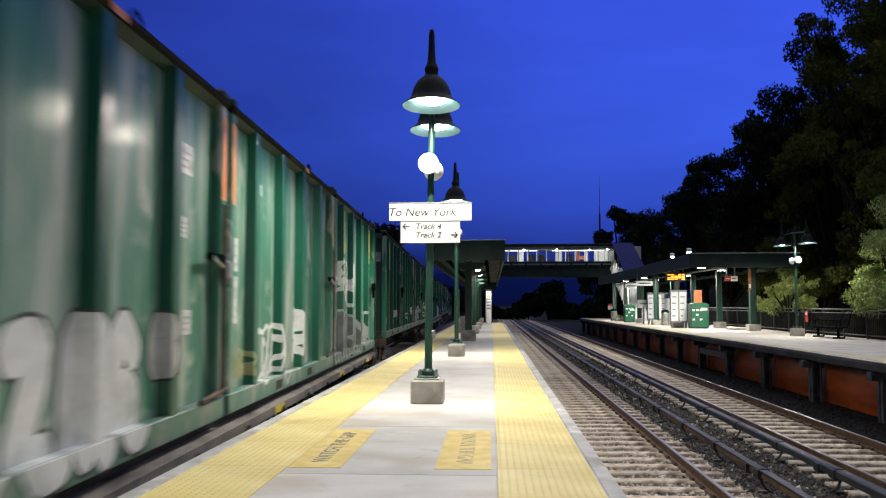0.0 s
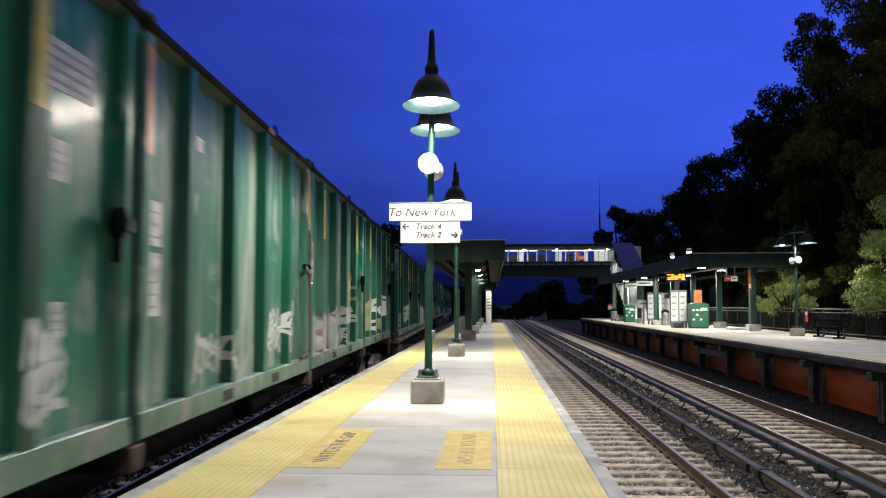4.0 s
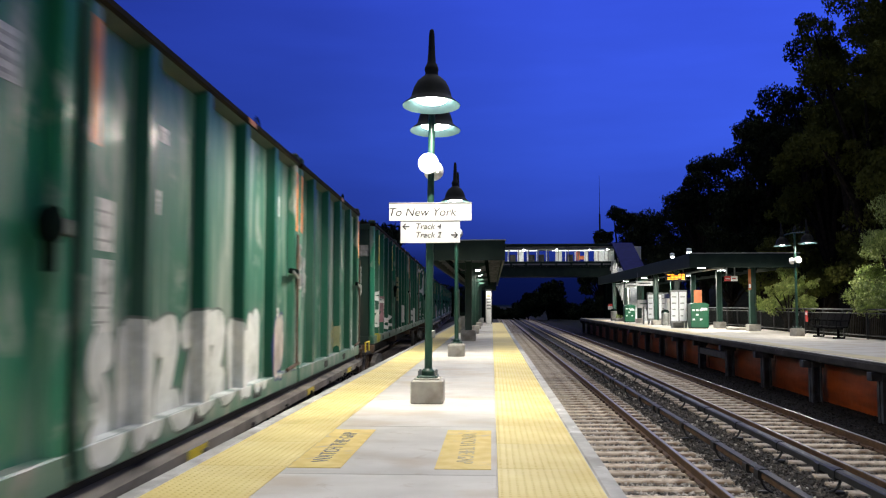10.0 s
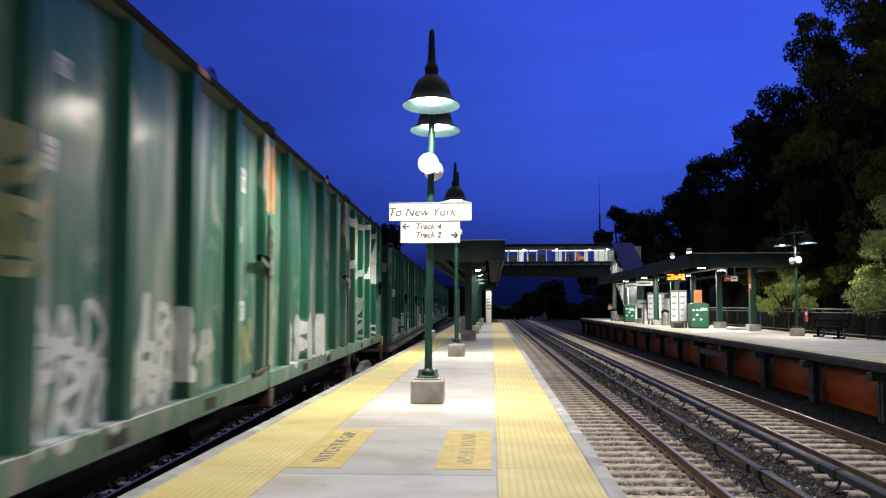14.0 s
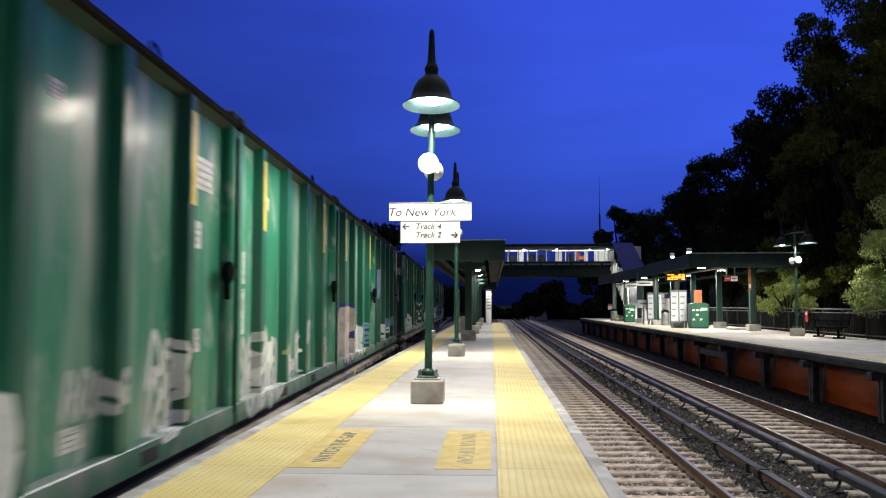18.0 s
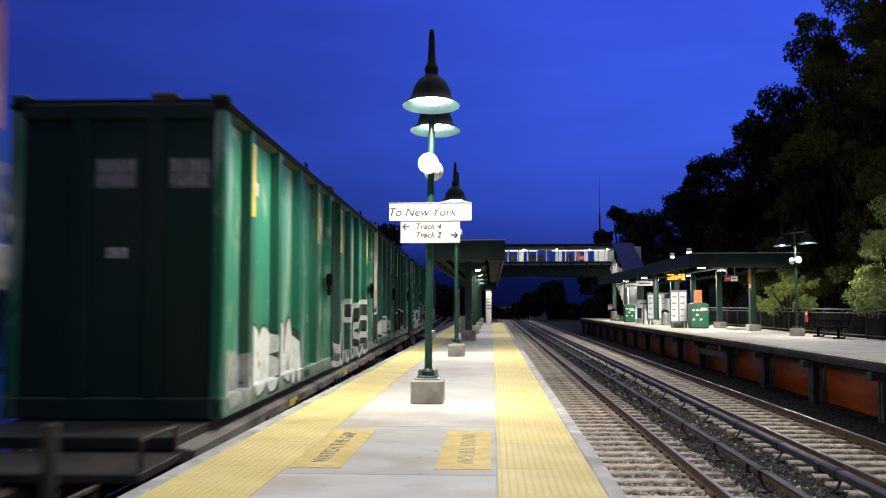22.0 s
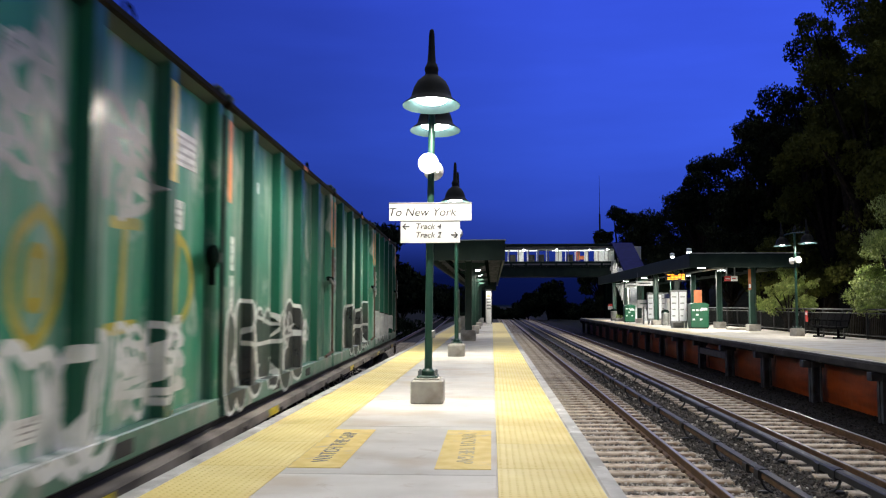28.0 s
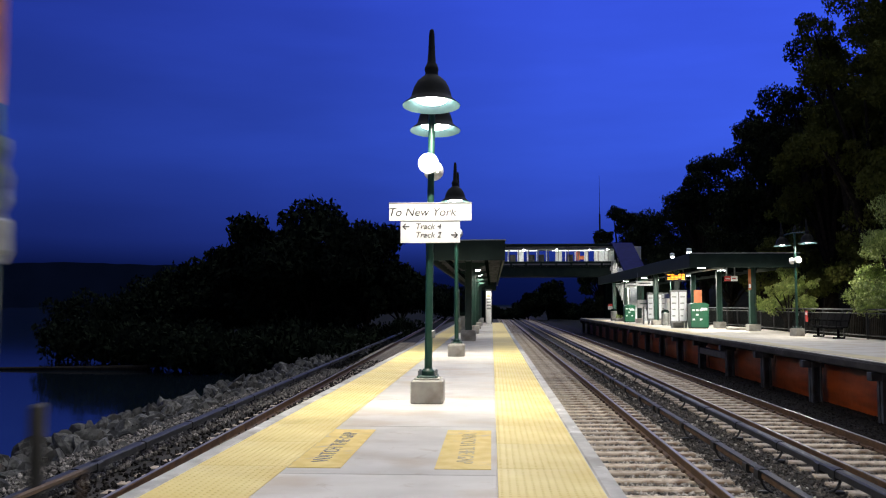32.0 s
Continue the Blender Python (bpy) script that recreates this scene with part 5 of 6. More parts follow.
def bin_thing(x, y, z=0):
    t = thing("litter_bin", "small grey litter bin with a domed top", "bin", "litter bins", at=pose(x, y, z))
    part("drum", Shape().lathe([(0, 0), (.24, 0), (.26, .05), (.26, .75), (.27, .78), (.2, .8), (0, .8)], 16), STEEL, t, smooth=True)
    part("dome", Shape().lathe([(.27, .8), (.24, .92), (.14, 1.0), (0, 1.02)], 16), DARK_STEEL, t, smooth=True)
    return t


bin_thing(-1.45, 39.5)
pay = thing("notice_board", "slim green notice case with white notices", "notice board", at=pose(-1.38, 33, 0))
part("post", Shape().box(-.04, .04, -.04, .04, 0, 2.0), GREEN_POST, pay)
part("case", Shape().box(-.10, .10, -.35, .35, .7, 1.9, .02), GREEN_POST, pay)
for z0 in (1.35, 1.02):
    part("notice", Shape().box(-.07, .07, -.357, -.35, z0, z0 + .22), PAPER, pay, "white paper notice")

# ---------------------------------------------------------------- side platform
QE = 84.0
sp = thing("side_platform", "long concrete side platform on posts with dark red boarding below", "platform", kind="structure")
part("deck", Shape().box(Q_L + .03, Q_R + .3, -14, QE, -.22, -.004, .01), CONCRETE, sp)
part("yellow_strip", Shape().box(Q_L + .16, Q_L + .80, -14, QE, -.01, .006), PALE_YELLOW, sp, "yellow warning strip")
part("edge_beam", Shape().box(Q_L - .05, Q_L + .10, -14, QE, -.24, -.01, .02), WEATHERED, sp, "weathered edge beam")
part("rub_board", Shape().box(Q_L - .09, Q_L - .05, -14, QE, -.21, -.05, .01), WEATHERED, sp, "dark timber rubbing board")
y = -9.70
while y < QE:
    c = part("support_post", Shape().box(Q_L + .14, Q_L + .20, y - .15, y + .15, -1.55, -.24).box(Q_L + .12, Q_L + .42, y - .015, y + .015, -1.55, -.24).box(Q_L + .37, Q_L + .42, y - .15, y + .15, -1.55, -.24, .004), POST_STEEL, sp, "blue-grey steel support post")
    part("post_bracket", Shape().box(Q_L - .10, Q_L + .5, y - .12, y + .12, -.45, -.245, .015), POST_STEEL, c)
    y += 4.25
part("cross_beam", Shape().box(Q_L + .16, Q_L + .34, 32.9, 36.95, -.78, -.52, .01), POST_STEEL, sp, "blue-grey cross beam between two posts")

# side platform canopy
KY0, KY1, KX0, KX1 = 41.0, 76.0, 9.55, 14.75
kc = thing("side_canopy", "wide dark canopy with a deep fascia over the side platform", "canopy", kind="structure")
part("fascia_front", Shape().box(KX0, KX1, KY0, KY0 + .12, 3.10, 3.78, .02), FASCIA, kc, "deep dark fascia")
part("fascia_track", Shape().box(KX0, KX0 + .12, KY0 + .12, KY1, 3.10, 3.78, .02), FASCIA, kc, "deep dark fascia")
part("fascia_back", Shape().box(KX1 - .12, KX1, KY0 + .12, KY1, 3.10, 3.78, .02), FASCIA, kc)
part("cap", Shape().box(KX0 - .04, KX1 + .04, KY0 - .04, KY0 + .16, 3.78, 3.82, .008), STEEL, kc)
part("roof_deck", Shape().box(KX0 + .12, KX1 - .12, KY0 + .12, KY1, 3.42, 3.55), DARK_STEEL, kc)
for k in range(14):
    y = KY0 + 1.2 + k * 2.5
    part("joist", Shape().box(KX0 + .12, KX1 - .12, y - .05, y + .05, 3.22, 3.42), DARK_STEEL, kc)
part("pipe", Shape().rod((11.2, KY0 + .3, 3.12), (11.2, KY1, 3.12), .05, .05, 8), STEEL, kc)
for x in (10.7, 13.1):
    for k in range(6):
        y = 43.0 + k * 6.2
        if x < 11 and k == 0:
            continue
        c = part("column", Shape().box(x - .13, x + .13, y - .02, y + .02, .3, 3.25).box(x - .15, x - .12, y - .13, y + .13, .3, 3.25, .004).box(x + .12, x + .15, y - .13, y + .13, .3, 3.25, .004), GREEN_POST, kc, "green steel column")
        part("column_footing", Shape().box(x - .3, x + .3, y - .3, y + .3, -.01, .34, .025), CONCRETE_BLOCK, c, "pale concrete footing")
for k, (x, y) in enumerate([(10.6, 43.0), (12.4, 46.0), (10.6, 51.0), (12.4, 54.0), (10.6, 59.0), (10.6, 67.0), (12.4, 64)]):
    dl = thing("canopy_light", "oblong canopy light, lit", "ceiling light", "side canopy lights", at=pose(x, y, 3.2))
    part("housing", Shape().box(-.24, .24, -.11, .11, -.02, .08, .02), STEEL, dl)
    part("lens", Shape().box(-.19, .19, -.08, .08, -.055, -.021, .015), TUBE_GLOW, dl)
for y in (44.5, 53.0, 62.0, 71.0):
    area_lamp("canopy_lamp", (11.7, y, 3.05), 420, 2.0, 1.2)

# roof-top floodlights on the canopy
for x, y in ((9.9, 46.5), (9.9, 42.6)):
    fl = thing("roof_light", "small white roof-top lantern", "lantern", "roof lanterns", at=pose(x, y, 3.55))
    part("stem", Shape().rod((0, 0, 0), (0, 0, .42), .03, .03, 8), STEEL, fl)
    part("head", Shape().lathe([(0, .38), (.10, .40), (.13, .50), (.13, .55), (.08, .60), (0, .61)], 14), WHITE_PLASTIC, fl, smooth=True)
    part("lens", Shape().lathe([(.12, .395), (.11, .34), (0, .31)], 14), TUBE_GLOW, fl, smooth=True)

# amber display
ds = thing("train_display", "hanging amber departure display, lit", "display", at=pose(10.0, 46.2, 2.62))
part("case", Shape().box(-.55, .55, -.12, .12, -.02, .42, .02), BLACK, ds)
scr = part("screen", Shape().box(-.50, .50, -.128, -.12, .03, .37), BLACK, ds, "black display screen")
for q, (z0, z1) in enumerate(((.05, .11), (.13, .19), (.21, .27), (.29, .35))):
    for c in range(5):
        if (q * 5 + c) % 7 != 3:
            part("bar", Shape().box(-.47 + c * .19, -.47 + c * .19 + .165, -.132, -.1285, z0, z1), LED_GLOW, scr, "glowing amber row")
for x in (-.4, .4):
    part("hanger", Shape().rod((x, 0, .42), (x, 0, .80), .02, .02, 6), STEEL, ds)
cs = thing("column_sign", "narrow orange and white sign on a canopy column", "sign", at=pose(12.93, 42.84, 2.05))
part("plate", Shape().box(-.07, .07, -.01, .01, 0, 1.05, .003), ORANGE_SIGN, cs)
part("bar", Shape().box(-.05, .05, -.014, -.01, .1, .3), SIGN_WHITE, cs)
# exit sign
ex = thing("hanging_sign", "hanging sign, half red and half white", "sign", at=pose(12.1, 43.2, 2.50))
part("red_panel", Shape().box(-.33, .0, -.03, .03, 0, .27, .01), RED_SIGN, ex, "red panel")
part("white_panel", Shape().box(.002, .33, -.03, .03, 0, .27, .01), SIGN_WHITE, ex, "white panel")
for x in (-.2, .2):
    part("hanger", Shape().box(x - .03, x + .03, -.02, .02, .27, .75), STEEL, ex)
part("bar", Shape().box(-.27, -.06, -.034, -.03, .11, .16), SIGN_WHITE, ex)
part("bar", Shape().box(.06, .27, -.034, -.03, .11, .16), RED_SIGN, ex)
for x, y, w in ((10.2, 62.0, .9), (9.9, 55.0, 1.1)):
    hs = thing("hanging_sign", "pale hanging station sign", "sign", at=pose(x, y, 2.55))
    part("panel", Shape().box(-w / 2, w / 2, -.03, .03, 0, .3, .01), SIGN_WHITE, hs)
    part("bar", Shape().box(-w * .35, w * .35, -.035, -.03, .12, .18), SIGN_INK, hs)
    for sx in (-1, 1):
        part("hanger", Shape().rod((sx * w * .4, 0, .3), (sx * w * .4, 0, .85), .015, .015, 6), STEEL, hs)


def kiosk(x, y, w, h, topper):
    t = thing("vending_kiosk", "green newspaper kiosk with a sloped top and white notices", "kiosk", "green kiosks", at=pose(x, y, 0))
    part("cabinet", Shape().box(-w / 2, w / 2, -.38, .38, .05, h - .12, .03), KIOSK_GREEN, t)
    part("plinth", Shape().box(-w / 2 + .04, w / 2 - .04, -.34, .34, 0, .05), BLACK, t)
    arch = [(-w / 2 - .02, h - .16), (w / 2 + .02, h - .16)] + [((w / 2 + .02) * math.cos(a), h - .16 + .17 * math.sin(a) ** .7) for a in [math.pi * (q + 1) / 12 for q in range(11)]]
    part("hood", Shape().prism(arch, 1, -.42, .42), KIOSK_GREEN, t, "rounded hood")
    for k in range(3):
        for j in range(3):
            if (k + j) % 2 == 0 or j == 2:
                part("notice", Shape().box(-w / 2 + .09 + k * .2, -w / 2 + .22 + k * .2, -.386, -.38, .45 + j * .26, .55 + j * .26), PAPER, t, "small white notice")
    part("window", Shape().box(w / 2 - .42, w / 2 - .08, -.386, -.38, h - .42, h - .28), PAPER, t, "pale printed panel")
    if topper:
        part("topper", Shape().box(-.22, .22, -.03, .03, h, h + .72, .01), ORANGE_SIGN, t, "orange panel standing on top")
    return t


kiosk(11.50, 47.6, .98, 1.42, True)
kiosk(10.35, 64.0, .80, 1.30, False)


def poster_case(x, y, w, h, turn=0):
    t = thing("poster_case", "lit double poster case with white posters", "poster case", "poster cases", at=pose(x, y, 0, 0, 0, turn))
    part("frame_box", Shape().box(-w / 2, w / 2, -.09, .09, .3, h, .02), STEEL, t)
    for sx in (-1, 1):
        part("leg", Shape().box(sx * w * .42 - .04, sx * w * .42 + .04, -.05, .05, 0, .3), STEEL, t)
        p = part("poster", Shape().box(sx * w * .245 - w * .21, sx * w * .245 + w * .21, -.098, -.09, .4, h - .1), POSTER_GLOW, t, "white backlit poster")
        for k in range(4):
            part("bar", Shape().box(sx * w * .245 - w * .15, sx * w * .245 + w * (.02 + .03 * k), -.102, -.097, .65 + k * .36, .72 + k * .36), SPRAY["silver"], p)
    return t


poster_case(10.62, 48.5, .95, 2.15)
poster_case(10.9, 57.0, 1.0, 2.1)
poster_case(11.9, 61.0, 1.5, 2.2)
tm = thing("ticket_machine", "pale ticket machine with a blue header", "ticket machine", at=pose(12.4, 58.5, 0))
part("cabinet", Shape().box(-.45, .45, -.35, .35, 0, 1.75, .03), WHITE_PLASTIC, tm)
part("header", Shape().box(-.46, .46, -.37, .37, 1.75, 2.05, .02), SPRAY["navy"], tm, "blue header")
part("screen", Shape().box(-.25, .1, -.358, -.35, 1.1, 1.45), BLACK, tm)
sb = thing("trolley_sign", "small white board on a dark stand", "sign", at=pose(10.25, 57.5, 0))
part("stand", Shape().box(-.05, .05, -.05, .05, 0, 1.2), STEEL, sb)
part("board", Shape().box(-.4, .4, -.03, .03, 1.1, 1.65, .01), SIGN_WHITE, sb)
part("bar", Shape().box(-.25, .25, -.036, -.03, 1.35, 1.42), KIOSK_GREEN, sb)
bin_thing(12.4, 52.0)
bin_thing(11.2, 55.0)
bin_thing(10.2, 71.0)

rk = thing("bike_rack", "bent steel tube rack beside the kiosk", "rack", at=pose(11.3, 52.8, 0))
for k in range(4):
    part("hoop", Shape().tube([(k * .45 - .7, 0, 0), (k * .45 - .7, 0, .7), (k * .45 - .6, 0, .82), (k * .45 - .45, 0, .82), (k * .45 - .35, 0, .7), (k * .45 - .35, 0, 0)], .022, 7), STEEL, rk, smooth=True)
part("base_bar", Shape().box(-.8, 1.1, -.03, .03, 0, .02), STEEL, rk)
# planters
for x, y in ((10.4, 68.5),):
    pl = thing("planter", "low concrete planter with small green plants", "planter", "planters", at=pose(x, y, 0))
    part("trough", Shape().box(-.45, .45, -.22, .22, 0, .26, .03), CONCRETE_BLOCK, pl)
    for px_ in (-.2, .2):
        part("plant", leaf_cloud([(px_, 0, .37, .2)], .10, 90, int(y) + int(px_ * 10)).mesh("plant", LEAF, fix=False), LEAF, pl)

kb = thing("kerb_block", "low pale concrete kerb block on the platform", "block", at=pose(12.7, 44.6, 0))
part("block", Shape().box(-.5, .5, -.12, .12, 0, .15, .03), CONCRETE_BLOCK, kb)

# railing behind the side platform
rl = thing("railing", "black steel railing along the back of the platform", "railing", kind="structure")
part("top_rail", Shape().rod((14.2, 8, 1.13), (14.2, QE, 1.13), .03, .03, 8), RAILING, rl)
part("bottom_rail", Shape().rod((14.2, 8, .15), (14.2, QE, .15), .022, .022, 8), RAILING, rl)
part("upper_rail", Shape().rod((14.2, 8, .98), (14.2, QE, .98), .018, .018, 8), RAILING, rl)
pm = Shape().box(-.03, .03, -.03, .03, -.02, 1.16, .006).mesh("post", RAILING)
bm_ = Shape().rod((0, 0, .15), (0, 0, .98), .009, .009, 5).mesh("baluster", RAILING)
y = 18.0
k = 0
while y < 60:
    if k % 14 == 0:
        part("post", pm, RAILING, rl).location = (14.2, y, 0)
    else:
        part("baluster", bm_, RAILING, rl).location = (14.2, y, 0)
    y += .15
    k += 1


def bench(x, y):
    t = thing("bench", "long black metal bench with armrests by the railing", "bench", "benches", at=pose(x, y, 0))
    for k in range(4):
        y0 = -1.38 + k * .70
        part("seat", Shape().box(-.24, .22, y0, y0 + .66, .42, .46, .015), BENCH_BLACK, t)
        part("backrest", Shape().prism([(.20, .46), (.24, .46), (.38, .98), (.34, .98)], 1, y0, y0 + .66), BENCH_BLACK, t)
    part("beam", Shape().box(-.04, .06, -1.38, 1.38, .36, .42, .01), BENCH_BLACK, t)
    for yy in (-1.0, 1.0):
        part("leg", Shape().box(-.2, .24, yy - .03, yy + .03, 0, .06).box(-.03, .05, yy - .03, yy + .03, .06, .37), BENCH_BLACK, t)
    for yy in (-1.4, -.7, 0, .7, 1.4):
        part("armrest", Shape().tube([(.22, yy, .46), (.22, yy, .70), (-.2, yy, .68), (-.22, yy, .45)], .018, 6), BENCH_BLACK, t)
    return t


bench(13.35, 34.3)
wb = thing("wall_notice", "small red and white notice on the railing", "notice", at=pose(14.12, 38.6, .55))
part("plate", Shape().box(-.01, .01, -.12, .12, 0, .5), RED_SIGN, wb)
part("bar", Shape().box(-.014, -.01, -.1, .1, .3, .42), SIGN_WHITE, wb)
nb = thing("wall_notice", "small red-topped notice on the far railing", "notice", at=pose(10.6, 75.5, .9))
part("plate", Shape().box(-.25, .25, -.01, .01, 0, .5), SIGN_WHITE, nb)
part("bar", Shape().box(-.25, .25, -.014, -.01, .3, .5), RED_SIGN, nb)

# ---------------------------------------------------------------- footbridge
BY0, BY1, BX0, BX1 = 81.5, 84.5, -1.2, 12.2
fb = thing("footbridge", "enclosed glazed footbridge over the tracks, lit inside", "footbridge", kind="structure")
part("girder", Shape().box(BX0, BX1, BY0, BY1, 4.05, 5.0, .03), FASCIA, fb, "dark plate girder")
part("girder_panel", Shape().box(BX0, BX1, BY0 - .10, BY0 - .002, 5.0, 5.52, .02), FASCIA, fb)
for k in range(9):
    x = BX0 + .3 + k * 1.45
    part("girder_strip", Shape().box(x, x + 1.25, BY0 - .125, BY0 - .10, 5.16, 5.30, .005), STEEL, fb, "pale panel strip")
part("deck", Shape().box(BX0, BX1, BY0, BY1, 5.0, 5.12), CONCRETE, fb)
part("roof", Shape().box(BX0 - .2, BX1 + .2, BY0 - .25, BY1 + .25, 6.95, 7.22, .03), FASCIA, fb)
part("ceiling_lining", Shape().box(BX0, BX1, BY0, BY1, 6.90, 6.948), WHITE_PLASTIC, fb)
part("back_sill", Shape().box(BX0, BX1, BY1 - .1, BY1, 5.12, 5.62), STEEL, fb)
for yy in (BY0, BY1 - .1):
    for k in range(15):
        x = BX0 + k * (BX1 - BX0) / 14
        part("mullion", Shape().box(x - .04, x + .04, yy, yy + .1, 5.12, 6.9), WHITE_PLASTIC if yy > 82 else STEEL, fb, "pale window post")
    part("window_head", Shape().box(BX0, BX1, yy + .02, yy + .08, 6.72, 6.9), STEEL, fb)
for k in range(14):
    x = BX0 + (k + .5) * (BX1 - BX0) / 14
    w = (BX1 - BX0) / 28 - .055
    g_ = part("pane", Shape().box(x - w, x + w, BY0 + .04, BY0 + .05, 5.53, 6.715), GLASS, fb, "clear window pane")
    g_.visible_shadow = False
    if k in (3, 5, 6, 9):
        part("poster", Shape().box(x - .34, x + .26, BY1 - .2, BY1 - .15, 5.62, 6.35), BLACK, fb, "dark poster")
    if k in (4, 8, 11, 12, 13):
        w0 = (.10, -.12, .42)[(k > 10) + (k > 11)]
        part("wall_panel", Shape().box(x - .42, x + w0, BY1 - .2, BY1 - .16, 5.6, 6.7), WHITE_PLASTIC, fb, "white lit wall panel")
    if k == 10:
        part("poster", Shape().box(x - .36, x - .02, BY1 - .2, BY1 - .15, 5.75, 6.68), ORANGE_SIGN, fb, "orange poster")
        part("poster", Shape().box(x - .36, x + .40, BY1 - .21, BY1 - .202, 5.85, 6.2), ORANGE_SIGN, fb, "orange poster")
for x in (0.0, 3.2, 6.4, 9.6, 11.4):
    bl = part("ceiling_lamp", Shape().lathe([(.0, 6.66), (.10, 6.68), (.13, 6.75), (.09, 6.90), (0, 6.90)], 12, Matrix.Translation((x, 83, 0))), LAMP_GLOW, fb, "lit globe lamp", smooth=True)
for x in (2.0, 8.5):
    area_lamp("bridge_light", (x, 83, 6.65), 42, 5.0, 1.0)
for x in (-.6, 11.4):
    part("pier", Shape().box(x - .35, x + .35, 82.2, 83.8, -1.6, 4.05, .04), DARK_STEEL, fb, "dark steel pier")
# stair tower
st = thing("stair_tower", "covered stair from the footbridge with a sloping blue-grey roof", "stairs", kind="structure")
part("stair_roof", Shape().prism([(79.6, 7.2), (82.5, 7.35), (82.5, 7.2), (79.6, 7.05)], 0, 11.35, 13.25).prism([(71.8, 3.95), (79.7, 7.2), (79.7, 7.0), (71.8, 3.75)], 0, 11.35, 13.25), surface("blue_grey_sheet_roof", (.010, .012, .10), (.014, .017, .13), 2, .8, .05, spec=.1), st, "sloping sheet-metal roof")
part("flight", Shape().prism([(70, .0), (82, 4.9), (82, 4.5), (71, .0)], 0, 11.55, 13.1), STEEL, st)
for k in range(12):
    y = 70.5 + k
    part("baluster_post", Shape().box(11.40, 11.50, y - .05, y + .05, .1 + k * .41, 2.6 + k * .36), WHITE_PLASTIC, st)
part("landing_tower", Shape().box(13.3, 14.3, 81, 84, -1.4, 6.9, .03), WHITE_PLASTIC, st)
area_lamp("stair_light", (12.3, 77.5, 5.2), 120, 1.2, 3.0)

# ---------------------------------------------------------------- trees of the hill
HILL = "dark broadleaf tree in silhouette on the hillside"
rndt = random.Random(21)
for k, (x, y, h, s, n_) in enumerate([(13.0, 100, 14.0, 2.2, 5000), (15.0, 98, 16.6, 2.4, 6000), (17.0, 92, 14.2, 3.6, 6000), (19.8, 90, 15.2, 4.0, 6000), (19.6, 78, 14.4, 3.4, 6000), (22.5, 78, 16.0, 4.4, 6000),
                                   (22.0, 68, 15.8, 3.6, 6000), (25.5, 66, 18.0, 5.0, 6000), (21.6, 56, 15.4, 3.4, 7000), (25, 54, 19.0, 5.0, 7000), (19.8, 45, 15.2, 2.9, 8000), (23.0, 44, 19.0, 4.6, 8000),
                                   (20.2, 60, 19.5, 3.2, 9000), (19.2, 51, 20.5, 3.1, 9000), (18.8, 44, 21.5, 3.0, 9000), (20.5, 40, 23.0, 3.6, 9000), (16.6, 100, 16.0, 2.8, 6000), (19.0, 76, 17.0, 3.0, 7000), (17.8, 58, 16.6, 2.6, 8000), (18.6, 47, 18.2, 3.2, 9000), (17.9, 40, 18.4, 2.9, 9000), (18.4, 36, 17.6, 2.9, 9000), (21.4, 36.5, 19.5, 4.4, 9000), (22.5, 29, 20.0, 4.6, 8000), (28, 46, 20, 6, 5000), (29, 60, 19, 6, 5000), (18.5, 66, 9, 3.2, 5000), (17.6, 56, 8.4, 2.8, 5000), (17.6, 48, 7.6, 2.6, 5000), (19, 40, 8, 2.8, 5000), (20, 31, 8, 3, 5000), (14.2, 94, 6.5, 2.6, 3000), (16.4, 90, 7.5, 3.0, 3000), (18.0, 84, 8.0, 3.0, 3000)]):
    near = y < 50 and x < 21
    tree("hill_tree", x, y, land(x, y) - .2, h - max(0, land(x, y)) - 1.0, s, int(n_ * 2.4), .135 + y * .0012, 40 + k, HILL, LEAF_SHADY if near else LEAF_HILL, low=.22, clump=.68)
# far trees beyond the bridge
for k, (x, y, h, s) in enumerate([(6.4, 150, 4.9, 2.2), (10.2, 152, 6.6, 3.6), (3.2, 158, 1.6, 2.4), (-1.5, 165, 1.8, 3.0), (-9, 160, 6, 5), (15, 165, 2.2, 3.0), (20, 165, 2.6, 4.0)]):
    tree("far_tree", x, y, -1.5, h, s, 7000, .55, 70 + k, "dark rounded tree beyond the footbridge", low=.12)
# leafy trees lit by the platform lamp
tree("platform_tree", 14.72, 42.6, -1.0, 4.6, 1.2, 13000, .095, 91, "young leafy green tree behind the railing, lit by a lamp", LEAF, low=.30, clump=.78)
tree("platform_tree", 15.95, 33.4, -.9, 6.9, 2.3, 36000, .100, 93, "leafy green tree leaning over the railing", LEAF, low=.06, clump=.80)
mast = thing("radio_mast", "thin radio mast on a dark pole", "mast", at=pose(25.2, 196, 0))
part("pole", Shape().rod((0, 0, -2), (0, 0, 22.5), .22, .2, 8), BLACK, mast)
part("aerial", Shape().rod((0, 0, 22.5), (0, 0, 31.5), .07, .03, 6), POST_STEEL, mast)

# ---------------------------------------------------------------- river bank stones
rr = random.Random(5)


